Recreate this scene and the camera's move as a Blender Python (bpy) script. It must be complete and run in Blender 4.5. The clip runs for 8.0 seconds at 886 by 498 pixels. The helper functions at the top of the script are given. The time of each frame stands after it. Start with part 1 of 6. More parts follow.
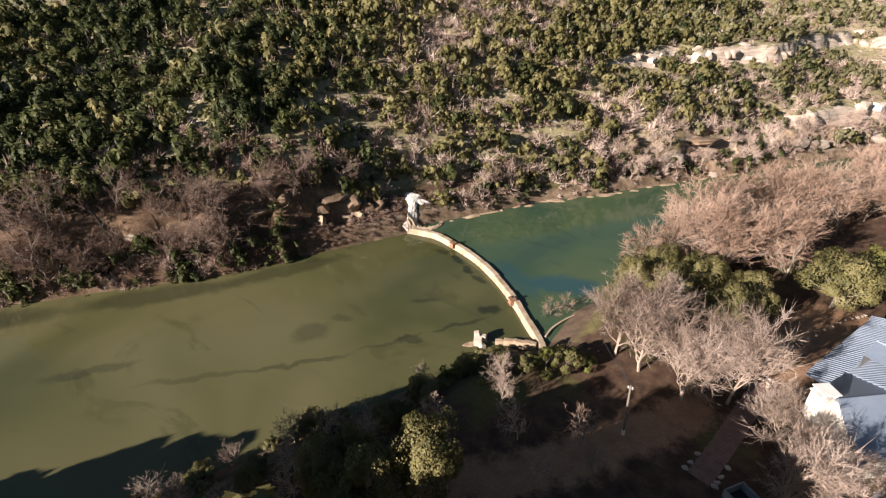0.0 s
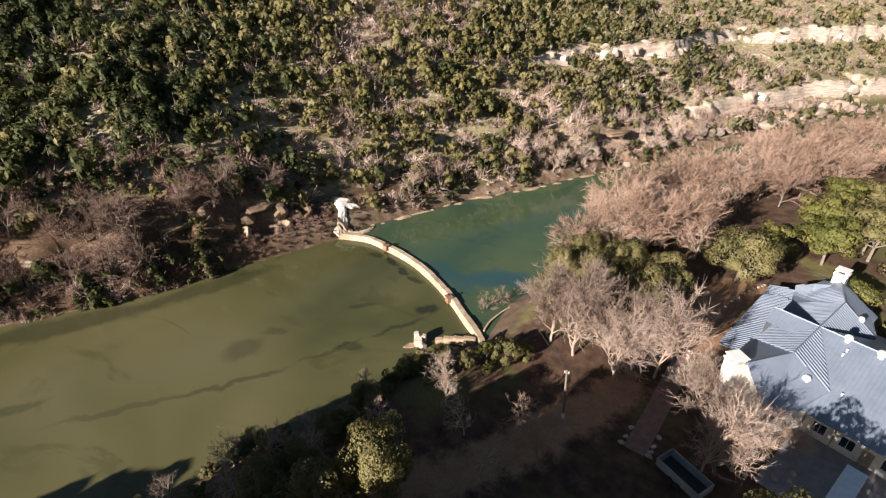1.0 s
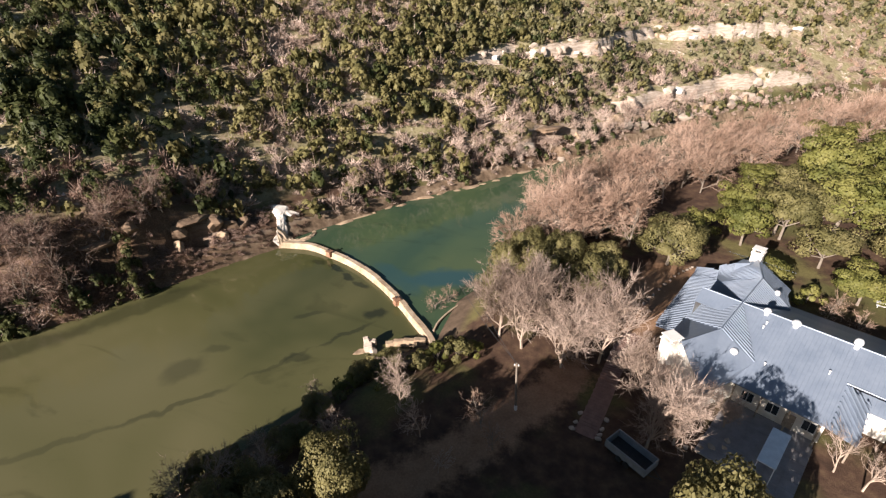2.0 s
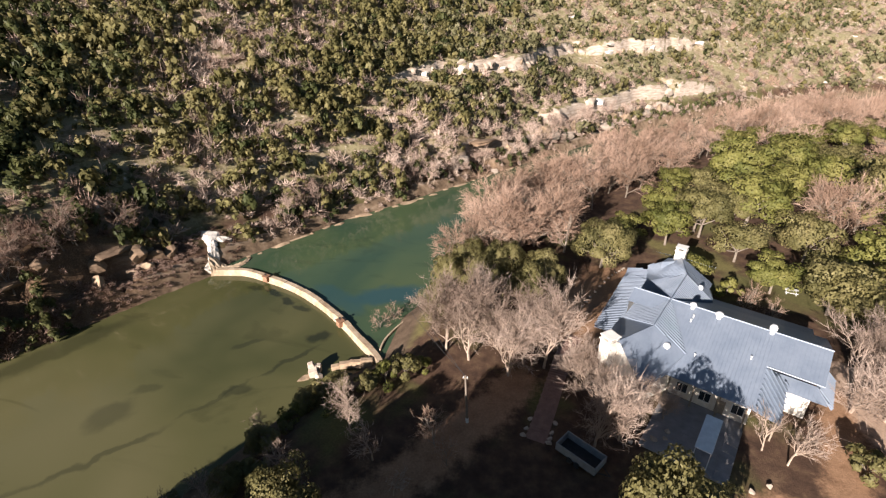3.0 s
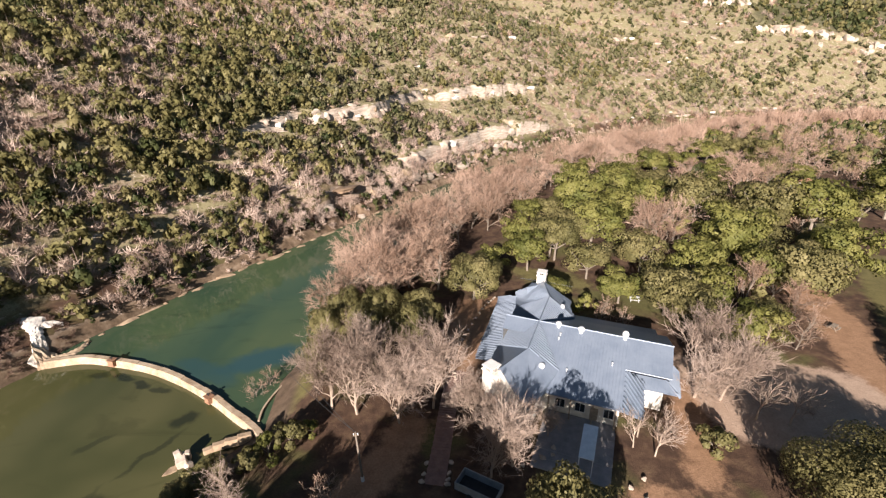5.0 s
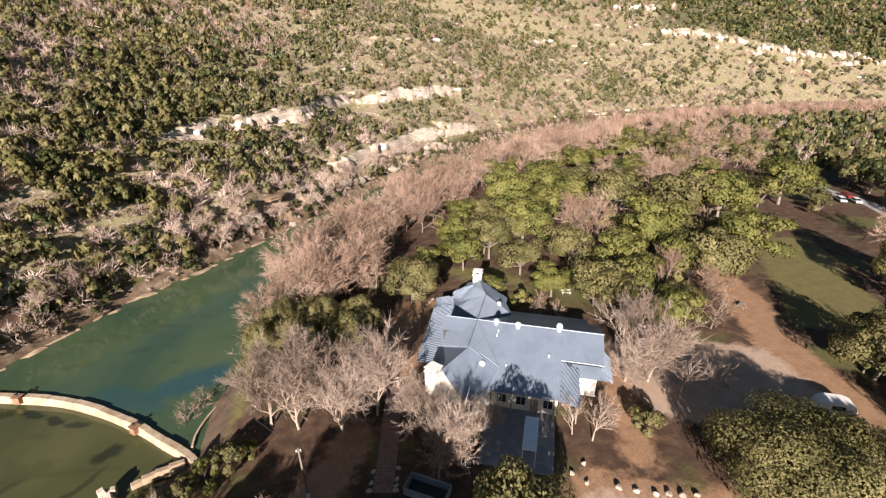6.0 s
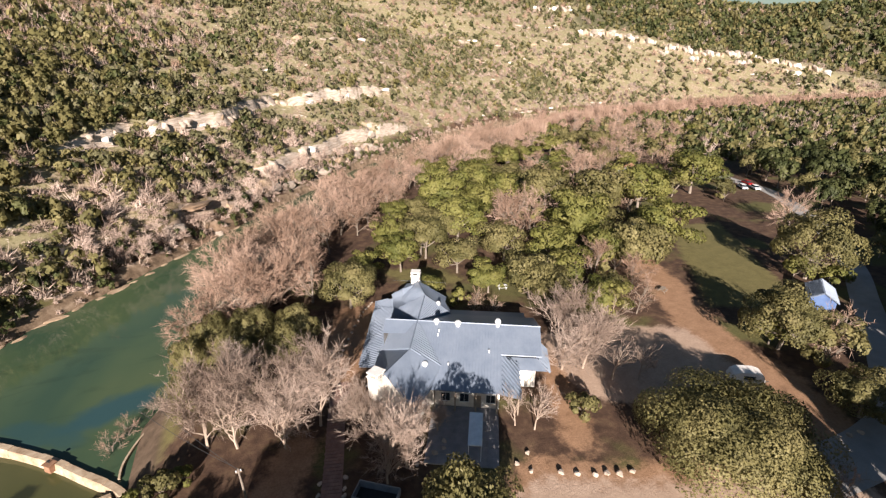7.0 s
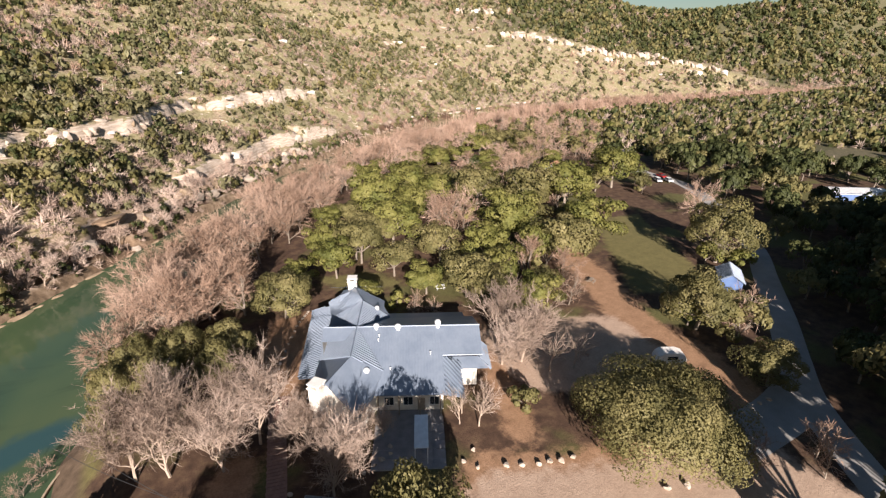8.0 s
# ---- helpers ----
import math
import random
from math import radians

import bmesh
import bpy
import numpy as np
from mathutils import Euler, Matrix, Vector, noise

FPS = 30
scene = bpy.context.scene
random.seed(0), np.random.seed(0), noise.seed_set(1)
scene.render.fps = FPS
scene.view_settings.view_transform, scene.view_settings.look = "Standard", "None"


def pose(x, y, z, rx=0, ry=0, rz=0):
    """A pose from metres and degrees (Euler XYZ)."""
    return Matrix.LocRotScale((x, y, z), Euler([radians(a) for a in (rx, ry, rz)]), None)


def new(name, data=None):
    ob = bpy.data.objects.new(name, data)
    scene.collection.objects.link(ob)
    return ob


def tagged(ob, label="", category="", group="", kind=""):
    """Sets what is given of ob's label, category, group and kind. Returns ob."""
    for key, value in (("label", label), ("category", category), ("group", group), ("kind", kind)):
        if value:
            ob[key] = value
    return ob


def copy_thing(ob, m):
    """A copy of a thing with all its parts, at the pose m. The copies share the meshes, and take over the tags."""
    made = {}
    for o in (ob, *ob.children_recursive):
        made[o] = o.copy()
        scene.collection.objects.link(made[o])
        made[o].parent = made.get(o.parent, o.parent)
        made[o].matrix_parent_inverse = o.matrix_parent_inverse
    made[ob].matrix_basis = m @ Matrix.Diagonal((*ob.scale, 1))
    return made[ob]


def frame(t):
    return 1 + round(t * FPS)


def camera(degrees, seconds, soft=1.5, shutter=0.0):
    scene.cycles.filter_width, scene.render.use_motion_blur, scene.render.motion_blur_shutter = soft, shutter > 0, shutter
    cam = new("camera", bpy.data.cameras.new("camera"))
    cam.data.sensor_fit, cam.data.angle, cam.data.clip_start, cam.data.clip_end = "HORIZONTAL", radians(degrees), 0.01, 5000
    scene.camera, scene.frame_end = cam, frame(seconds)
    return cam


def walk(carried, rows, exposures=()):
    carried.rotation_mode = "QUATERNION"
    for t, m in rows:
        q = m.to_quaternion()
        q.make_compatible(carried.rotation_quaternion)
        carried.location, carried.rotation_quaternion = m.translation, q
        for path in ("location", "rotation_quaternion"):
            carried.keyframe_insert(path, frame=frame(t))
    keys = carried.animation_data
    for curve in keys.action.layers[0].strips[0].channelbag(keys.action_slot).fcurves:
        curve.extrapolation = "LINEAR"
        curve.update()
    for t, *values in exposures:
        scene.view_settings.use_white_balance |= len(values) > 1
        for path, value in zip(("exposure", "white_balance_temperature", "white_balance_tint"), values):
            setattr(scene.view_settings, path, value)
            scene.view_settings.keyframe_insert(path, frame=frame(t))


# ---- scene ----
# the camera hovers over the lawn, turns and slowly climbs
HEIGHT = 45.0
cam = camera(84.16, 8.0, soft=1.3)
PATH = [
    # seconds, x, y, z, yaw, pitch, roll
    (0.0, 0.08, -0.21, -0.62, 32.03, -29.00, -0.41),
    (0.5, 0.07, -0.22, -0.58, 27.98, -28.98, -0.28),
    (1.0, 0.06, -0.22, -0.54, 23.18, -28.98, -0.17),
    (1.5, 0.04, -0.20, -0.48, 19.39, -29.00, -0.10),
    (3.0, -0.02, -0.08, -0.25, 8.02, -27.29, 0.05),
    (3.5, -0.02, -0.04, -0.14, 4.04, -24.63, 0.13),
    (4.0, 0.00, 0.00, 0.00, -0.00, -23.21, 0.12),
    (4.5, 0.02, 0.02, 0.16, -4.00, -22.60, 0.12),
    (6.0, 0.12, -0.06, 0.68, -16.14, -22.23, 0.01),
    (6.5, 0.14, -0.08, 0.85, -19.97, -22.24, 0.02),
    (7.0, 0.15, -0.09, 1.00, -24.11, -22.28, 0.03),
    (7.5, 0.14, -0.08, 1.13, -28.18, -22.18, 0.05),
    (8.0, 0.13, -0.08, 1.24, -32.17, -22.14, 0.10),
]
walk(cam, [(t, pose(x, y, HEIGHT + z, 90 + pitch, 0, yaw) @ pose(0, 0, 0, 0, 0, roll)) for t, x, y, z, yaw, pitch, roll in PATH])

# ---- daylight: low winter sun behind the camera ----
SUN_EL, SUN_AZ = 20.0, 25.0     # the shadows run towards azimuth SUN_AZ (from +y to +x)
sun_data = bpy.data.lights.new("sun", "SUN")
sun_data.energy, sun_data.angle, sun_data.color = 5.3, radians(0.53), (1.0, 0.888, 0.830)
sun = new("sun", sun_data)
a, e = radians(SUN_AZ), radians(SUN_EL)
to_sun = Vector((-math.sin(a) * math.cos(e), -math.cos(a) * math.cos(e), math.sin(e)))
sun.matrix_world = Matrix.Translation(to_sun * 300) @ to_sun.to_track_quat("Z", "Y").to_matrix().to_4x4()
world = bpy.data.worlds.new("sky")
scene.world = world
world.use_nodes = True
wn = world.node_tree
sky = wn.nodes.new("ShaderNodeTexSky")
sky.sky_type, sky.sun_disc = "NISHITA", False
sky.sun_elevation, sky.sun_rotation = e, radians(SUN_AZ + 180)
sky.air_density, sky.dust_density, sky.ozone_density = 1.2, 0.4, 3.0
wn.links.new(sky.outputs[0], wn.nodes["Background"].inputs[0])
wn.nodes["Background"].inputs[1].default_value = 0.028
scene.view_settings.exposure = 1.42

# ---- materials ----
def material(name, rough=0.8, metal=0.0):
    m = bpy.data.materials.new(name)
    m.use_nodes = True
    b = m.node_tree.nodes["Principled BSDF"]
    b.inputs["Roughness"].default_value, b.inputs["Metallic"].default_value = rough, metal
    return m, m.node_tree, b


def node(t, kind, **inputs):
    n = t.nodes.new("ShaderNode" + kind)
    for k, v in inputs.items():
        n.inputs[k.replace("_", " ")].default_value = v
    return n


def coords(t, scale=(1, 1, 1), kind="Object"):
    c, m = t.nodes.new("ShaderNodeTexCoord"), t.nodes.new("ShaderNodeMapping")
    m.inputs["Scale"].default_value = scale
    t.links.new(c.outputs[kind], m.inputs[0])
    return m.outputs[0]


def place(t):
    return t.nodes.new("ShaderNodeNewGeometry").outputs["Position"]


def noise_tex(t, vec, scale, detail=4.0, rough=0.55, dist=0.0):
    n = node(t, "TexNoise", Scale=scale, Detail=detail, Roughness=rough, Distortion=dist)
    t.links.new(vec, n.inputs["Vector"])
    return n.outputs["Fac"]


def ramp(t, fac, stops):
    r = t.nodes.new("ShaderNodeValToRGB")
    while len(r.color_ramp.elements) < len(stops):
        r.color_ramp.elements.new(0.5)
    for el, (p, c) in zip(r.color_ramp.elements, stops):
        el.position, el.color = p, (*c, 1) if len(c) == 3 else c
    t.links.new(fac, r.inputs[0])
    return r.outputs[0]


def mix(t, fac, a, b, mode="MIX"):
    n = t.nodes.new("ShaderNodeMix")
    n.data_type, n.blend_type = "RGBA", mode
    for s, v in ((n.inputs[0], fac), (n.inputs[6], a), (n.inputs[7], b)):
        if isinstance(v, bpy.types.NodeSocket):
            t.links.new(v, s)
        else:
            s.default_value = v if isinstance(v, (int, float)) else (*v, 1)
    return n.outputs[2]


def step(t, v, lo, hi):
    n = t.nodes.new("ShaderNodeMapRange")
    n.interpolation_type = "SMOOTHSTEP"
    n.inputs[1].default_value, n.inputs[2].default_value = lo, hi
    t.links.new(v, n.inputs[0])
    return n.outputs[0]


def maths(t, op, a, b=0.0):
    n = t.nodes.new("ShaderNodeMath")
    n.operation = op
    for s, v in zip(n.inputs, (a, b)):
        if isinstance(v, bpy.types.NodeSocket):
            t.links.new(v, s)
        else:
            s.default_value = v
    return n.outputs[0]


def bump(t, b, height, strength, dist):
    n = node(t, "Bump", Strength=strength, Distance=dist)
    t.links.new(height, n.inputs["Height"])
    t.links.new(n.outputs[0], b.inputs["Normal"])


def mottled(name, dark, light, scale=0.6, rough=0.85, fine=6.0, relief=0.3, dist=0.03, metal=0.0):
    """A plain surface with patches and grain."""
    m, t, b = material(name, rough, metal)
    v = place(t)
    big, small = noise_tex(t, v, scale, 3), noise_tex(t, v, fine, 5, 0.7)
    c = ramp(t, big, [(0.3, dark), (0.7, light)])
    c = mix(t, 0.35, c, ramp(t, small, [(0.3, dark), (0.7, light)]))
    t.links.new(c, b.inputs["Base Color"])
    bump(t, b, small, relief, dist)
    return m


def leafy(name, dark, mid, light, tree_scale=0.18, glow=0.35):
    """Foliage: hue drifts from crown to crown and from leaf to leaf; light passes through in part."""
    m, t, b = material(name, 0.6)
    g = t.nodes.new("ShaderNodeNewGeometry")
    crown = noise_tex(t, g.outputs["Position"], tree_scale, 2)
    c = ramp(t, crown, [(0.34, dark), (0.5, mid), (0.66, light)])
    leaf = ramp(t, g.outputs["Random Per Island"], [(0.0, (0.86, 0.86, 0.86)), (1.0, (1.14, 1.13, 1.12))])
    c = mix(t, 1.0, c, leaf, "MULTIPLY")
    t.links.new(c, b.inputs["Base Color"])
    b.inputs["Specular IOR Level"].default_value = 0.25
    tr, ms = t.nodes.new("ShaderNodeBsdfTranslucent"), t.nodes.new("ShaderNodeMixShader")
    t.links.new(c, tr.inputs[0])
    ms.inputs[0].default_value = glow
    t.links.new(b.outputs[0], ms.inputs[1])
    t.links.new(tr.outputs[0], ms.inputs[2])
    t.links.new(ms.outputs[0], t.nodes["Material Output"].inputs[0])
    return m


OAK = leafy("oak_leaves", (0.116, 0.108, 0.042), (0.184, 0.165, 0.065), (0.255, 0.222, 0.098), 0.18, 0.40)
JUNIPER = leafy("juniper_leaves", (0.045, 0.056, 0.020), (0.078, 0.088, 0.031), (0.120, 0.124, 0.046), 0.12, 0.36)
BRIGHT = leafy("bright_leaves", (0.120, 0.130, 0.034), (0.195, 0.192, 0.054), (0.270, 0.252, 0.082), 0.18, 0.44)
TWIG = leafy("grey_twigs", (0.21, 0.155, 0.120), (0.32, 0.245, 0.195), (0.44, 0.350, 0.290), 0.1, 0.25)
SCRUB = leafy("pale_scrub_leaves", (0.120, 0.116, 0.055), (0.170, 0.160, 0.080), (0.230, 0.210, 0.118), 0.10, 0.36)
# reddish-brown twigs, darkened to stand in for shade on the far bank
BROWN_TWIG = leafy("brown_twigs", (0.13, 0.082, 0.060), (0.21, 0.140, 0.105), (0.31, 0.220, 0.175), 0.1, 0.25)
PINK_TWIG = leafy("pinkish_twigs", (0.34, 0.245, 0.195), (0.46, 0.350, 0.285), (0.58, 0.460, 0.385), 0.1, 0.25)
CYPRESS_TWIG = leafy("tan_twigs", (0.25, 0.165, 0.115), (0.35, 0.240, 0.175), (0.44, 0.315, 0.240), 0.07, 0.25)
BARK = mottled("bark", (0.12, 0.095, 0.07), (0.24, 0.20, 0.16), 1.5, 0.9, 9.0, 0.6)
PALE_BARK = mottled("pale_bark", (0.24, 0.175, 0.13), (0.42, 0.335, 0.26), 1.2, 0.9, 9.0, 0.5)
ROCK = mottled("limestone", (0.21, 0.16, 0.118), (0.50, 0.425, 0.345), 0.5, 0.9, 3.0, 0.6, 0.1)

# ---- the lie of the land ----
FAR_BANK = [(-420, -330), (-250, -130), (-150, -28), (-102, 18), (-90.5, 31), (-77.5, 45.5), (-66, 64.5), (-58, 77), (-54, 84), (-46.8, 94.2), (-38.4, 106.8), (-27.3, 119.2), (-13.9, 135.3), (9, 163), (53, 213), (115, 268), (195, 312), (300, 335), (430, 335), (600, 300), (900, 240), (1600, 60), (3500, -300)]
NEAR_BANK = [(-380, -370), (-200, -155), (-78, -28), (-47.6, 8.7), (-44.8, 15.0), (-42.5, 21.6), (-38.9, 27.7), (-35.9, 32.8), (-33.4, 38.1), (-31.4, 42.7), (-27.6, 49.6), (-20.8, 57.6), (-20.2, 68.6), (-15.8, 77.6), (-11.5, 97), (4, 128), (24, 152), (66, 190), (126, 240), (203, 282), (303, 303), (430, 303), (595, 270), (890, 210), (1580, 30), (3500, -340)]
WATER_UP, WATER_DOWN = -4.4, -5.2


def line_distance(px, py, line):
    """Signed distance to a polyline, positive on its left side."""
    best = np.full(px.shape, 1e9)
    sign = np.ones(px.shape)
    for (ax, ay), (bx, by) in zip(line, line[1:]):
        dx, dy = bx - ax, by - ay
        s = np.clip(((px - ax) * dx + (py - ay) * dy) / (dx * dx + dy * dy), 0, 1)
        qx, qy = px - ax - s * dx, py - ay - s * dy
        d = np.hypot(qx, qy)
        side = np.sign(dx * (py - ay) - dy * (px - ax))
        near = d < best
        best, sign = np.where(near, d, best), np.where(near, side, sign)
    return best * sign


TABLES = {}


def wave(px, py, seed, size):
    """Smooth value noise in -1..1, of one size, for arrays."""
    if seed not in TABLES:
        TABLES[seed] = np.random.RandomState(seed).uniform(-1, 1, (64, 64))
    table = TABLES[seed]
    u, v = px / size, py / size
    iu, iv = np.floor(u).astype(int), np.floor(v).astype(int)
    fu, fv = u - iu, v - iv
    fu, fv = fu * fu * (3 - 2 * fu), fv * fv * (3 - 2 * fv)
    g = lambda i, j: table[i % 64, j % 64]
    return (g(iu, iv) * (1 - fu) + g(iu + 1, iv) * fu) * (1 - fv) + (g(iu, iv + 1) * (1 - fu) + g(iu + 1, iv + 1) * fu) * fv


def smooth(v, lo, hi):
    s = np.clip((v - lo) / (hi - lo), 0, 1)
    return s * s * (3 - 2 * s)


# limestone ledges of the far slope: height of the foot, drop, and where they show along the slope (azimuth from the lawn, degrees)
# the last number: how whole the ledge is
LEDGES = [(3.0, 6.0, 2, 20, 0.9, -0.12), (19.5, 5.0, -13, 18, 1.0, 0.25), (21.0, 2.5, 18, 36, 0.8, 0.1), (34.0, 2.5, 0, 44, 0.5, 0.0), (50.0, 3.5, 6, 36, 0.6, -0.1), (60.0, 3.0, 5, 40, 0.5, 0.0), (72.0, 4.0, 8, 40, 0.6, 0.0)]


def ledge_foot(px, py, foot):
    return foot + 1.3 * wave(px, py, int(foot) + 20, 60) + 0.6 * wave(px, py, int(foot) + 21, 11)


def ledge_share(px, py, az, ledge):
    """How much of a ledge shows at each place, 0 to 1."""
    foot, drop, a0, a1, amount, whole = ledge
    return amount * smooth(az, a0 - 3, a0 + 3) * smooth(-az, -a1 - 3, -a1 + 3) * smooth(wave(px, py, int(foot) + 40, 22) + 0.6 * wave(px, py, int(foot) + 41, 8) + whole, -0.5, 0.05)


def rim_height(az):
    """The height at which the hill levels out towards the bend."""
    return np.interp(az, [-90, 37, 41, 43.5, 49.7, 54, 59.4, 65.7, 72, 180], [400, 300, 110, 66, 44, 40, 28, 10, 3, 2])


def ledge_line(az):
    """Height of the pale ledges that rim the hill towards the bend."""
    return np.interp(az, [37.9, 38, 41.5, 49.7, 54, 59.4, 66, 66.1], [400, 60, 60, 41, 38, 25, 8, 400])


# hollows worn into the far bank: place, half length along the bank, depth
HOLLOWS = [(-8.5, 146.5, 5.5, 7.0), (-69.0, 68.0, 2.8, 5.5), (-79.0, 54.5, 4.5, 6.0), (-86.0, 44.0, 4.5, 6.0), (-96.0, 32.0, 6.0, 6.0)]


def bluff_share(px, py):
    """Where the bluffs stand, by the way along the far bank."""
    u = 0.6 * px + 0.8 * py
    return smooth(-u, -22, -10) * smooth(u, -90, -70) + 0.6 * smooth(u, 98, 106) * smooth(-u, -134, -122)


def height(px, py):
    px, py = np.asarray(px, float), np.asarray(py, float)
    far = line_distance(px, py, FAR_BANK)           # > 0 on the hill
    near = -line_distance(px, py, NEAR_BANK)        # > 0 on the lawn's side
    az = np.degrees(np.arctan2(px, py))
    # the hill: a bank, a slope and a rounded top
    s = np.maximum(far + 5 * wave(px, py, 3, 45) * smooth(far, 5, 40), 0)
    top = 150 * (1 + 0.10 * wave(px, py, 5, 160))
    slope = 0.56 + 0.10 * wave(px, py, 6, 90)
    hill = top * 1.25 * (1 - np.exp(-slope * s / (top * 1.25)))
    hill = hill + (0.9 * wave(px, py, 7, 14) + 0.45 * wave(px, py, 8, 5)) * smooth(s, 2, 20)
    hill = -5.6 + np.minimum(s * 1.8, 3.2) + hill
    # a brown bluff stands over the river below the weir
    bluff = bluff_share(px, py)
    hill = hill + bluff * (4.6 + 1.2 * wave(px, py, 33, 9)) * smooth(far + 1.3 * wave(px, py, 34, 5), 4.5, 6.5) * smooth(-far, -38, -8)
    rim = rim_height(az) + 2.0 * wave(px, py, 9, 40)
    hill = np.where(hill > rim, rim + (hill - rim) * 0.05, hill)
    for ledge in LEDGES:
        foot, drop = ledge[:2]
        f, m, w = ledge_foot(px, py, foot), ledge_share(px, py, az, ledge), drop * 1.6
        hill = hill + m * drop * (smooth(hill, f, f + 0.9) - np.clip((hill - f + 0.4) / w, 0, 1)) * (hill < f + w)
    for cx, cy, half, deep in HOLLOWS:
        near_to = np.hypot(px - cx, py - cy)
        hill = hill - np.maximum(hill + 3.6, 0) * smooth(-near_to, -half, -half + 1.6) * smooth(-far, -deep - 1.5, -deep)
    # the lawn's side: flat, with a bank down to the water; a second hill far to the right
    flat = 0.15 * wave(px, py, 11, 35) * smooth(near, 10, 40) - 1.2 * smooth(-py, -15, 30)
    bank = -6.2 + 6.2 * smooth(near, -1.5, 13)
    flat = np.minimum(flat, flat * smooth(near, 0, 15) + bank)
    away = np.hypot(px, py)
    back = (165 + 14 * wave(px, py, 15, 120)) * (1 - 0.24 * smooth(az, 46, 52) * smooth(-az, -68, -63)) * smooth(away, 600, 1080) - 20
    hill = np.maximum(hill, np.where(back > 0, back * smooth(far, 0, 230), -50))
    rise = (165 + 22 * wave(px, py, 15, 120)) * smooth(away + 40 * wave(px, py, 12, 90), 400, 900) - 12
    gate_in = smooth(px + 0.6 * py, 350, 520) * smooth(near, 0, 260)
    flat = np.where(gate_in > 0, np.maximum(flat, rise * gate_in), flat)
    z = np.where(far > 0, hill, np.where(near > -1.5, flat, -7.0))
    return np.where((far <= 0) & (near <= -1.5), -6.2 - 1.0 * smooth(np.minimum(-far, -near), 0, 6), z)


def ground_at(x, y):
    return float(height(np.array([x]), np.array([y]))[0])


def mesh_from(name, verts, faces, mat=None, parent=None, smooth_faces=False):
    me = bpy.data.meshes.new(name)
    me.from_pydata(verts, [], faces)
    if mat:
        me.materials.append(mat)
    if smooth_faces:
        me.polygons.foreach_set("use_smooth", [True] * len(me.polygons))
    me.update()
    ob = new(name, me)
    if parent:
        ob.parent = parent
    return ob


def quick_mesh(name, verts, faces, mat, flat=True, normals=None):
    """A large mesh from arrays; faces all have the same number of corners."""
    me = bpy.data.meshes.new(name)
    n, k = faces.shape
    me.vertices.add(len(verts))
    me.vertices.foreach_set("co", np.ascontiguousarray(verts, np.float32).ravel())
    me.loops.add(n * k)
    me.loops.foreach_set("vertex_index", np.ascontiguousarray(faces, np.int32).ravel())
    me.polygons.add(n)
    me.polygons.foreach_set("loop_start", np.arange(0, n * k, k, dtype=np.int32))
    me.polygons.foreach_set("use_smooth", np.full(n, not flat))
    me.materials.append(mat)
    me.update(calc_edges=True)
    if normals is not None:
        me.polygons.foreach_set("use_smooth", np.ones(n, bool))
        me.normals_split_custom_set_from_vertices(normals)
    return new(name, me)


def spread(lo, hi, stepsize, reach):
    """Even steps from lo to hi, growing beyond."""
    inner = np.arange(lo, hi + stepsize, stepsize)
    out, s, v = [], stepsize, hi
    while v < reach:
        s = min(s * 1.06, 10) if v < 1150 else s * 1.3
        v += s
        out.append(v)
    low, s, v = [], stepsize, lo
    while v > -reach:
        s *= 1.16
        v -= s
        low.append(v)
    return np.array(low[::-1] + list(inner) + out)


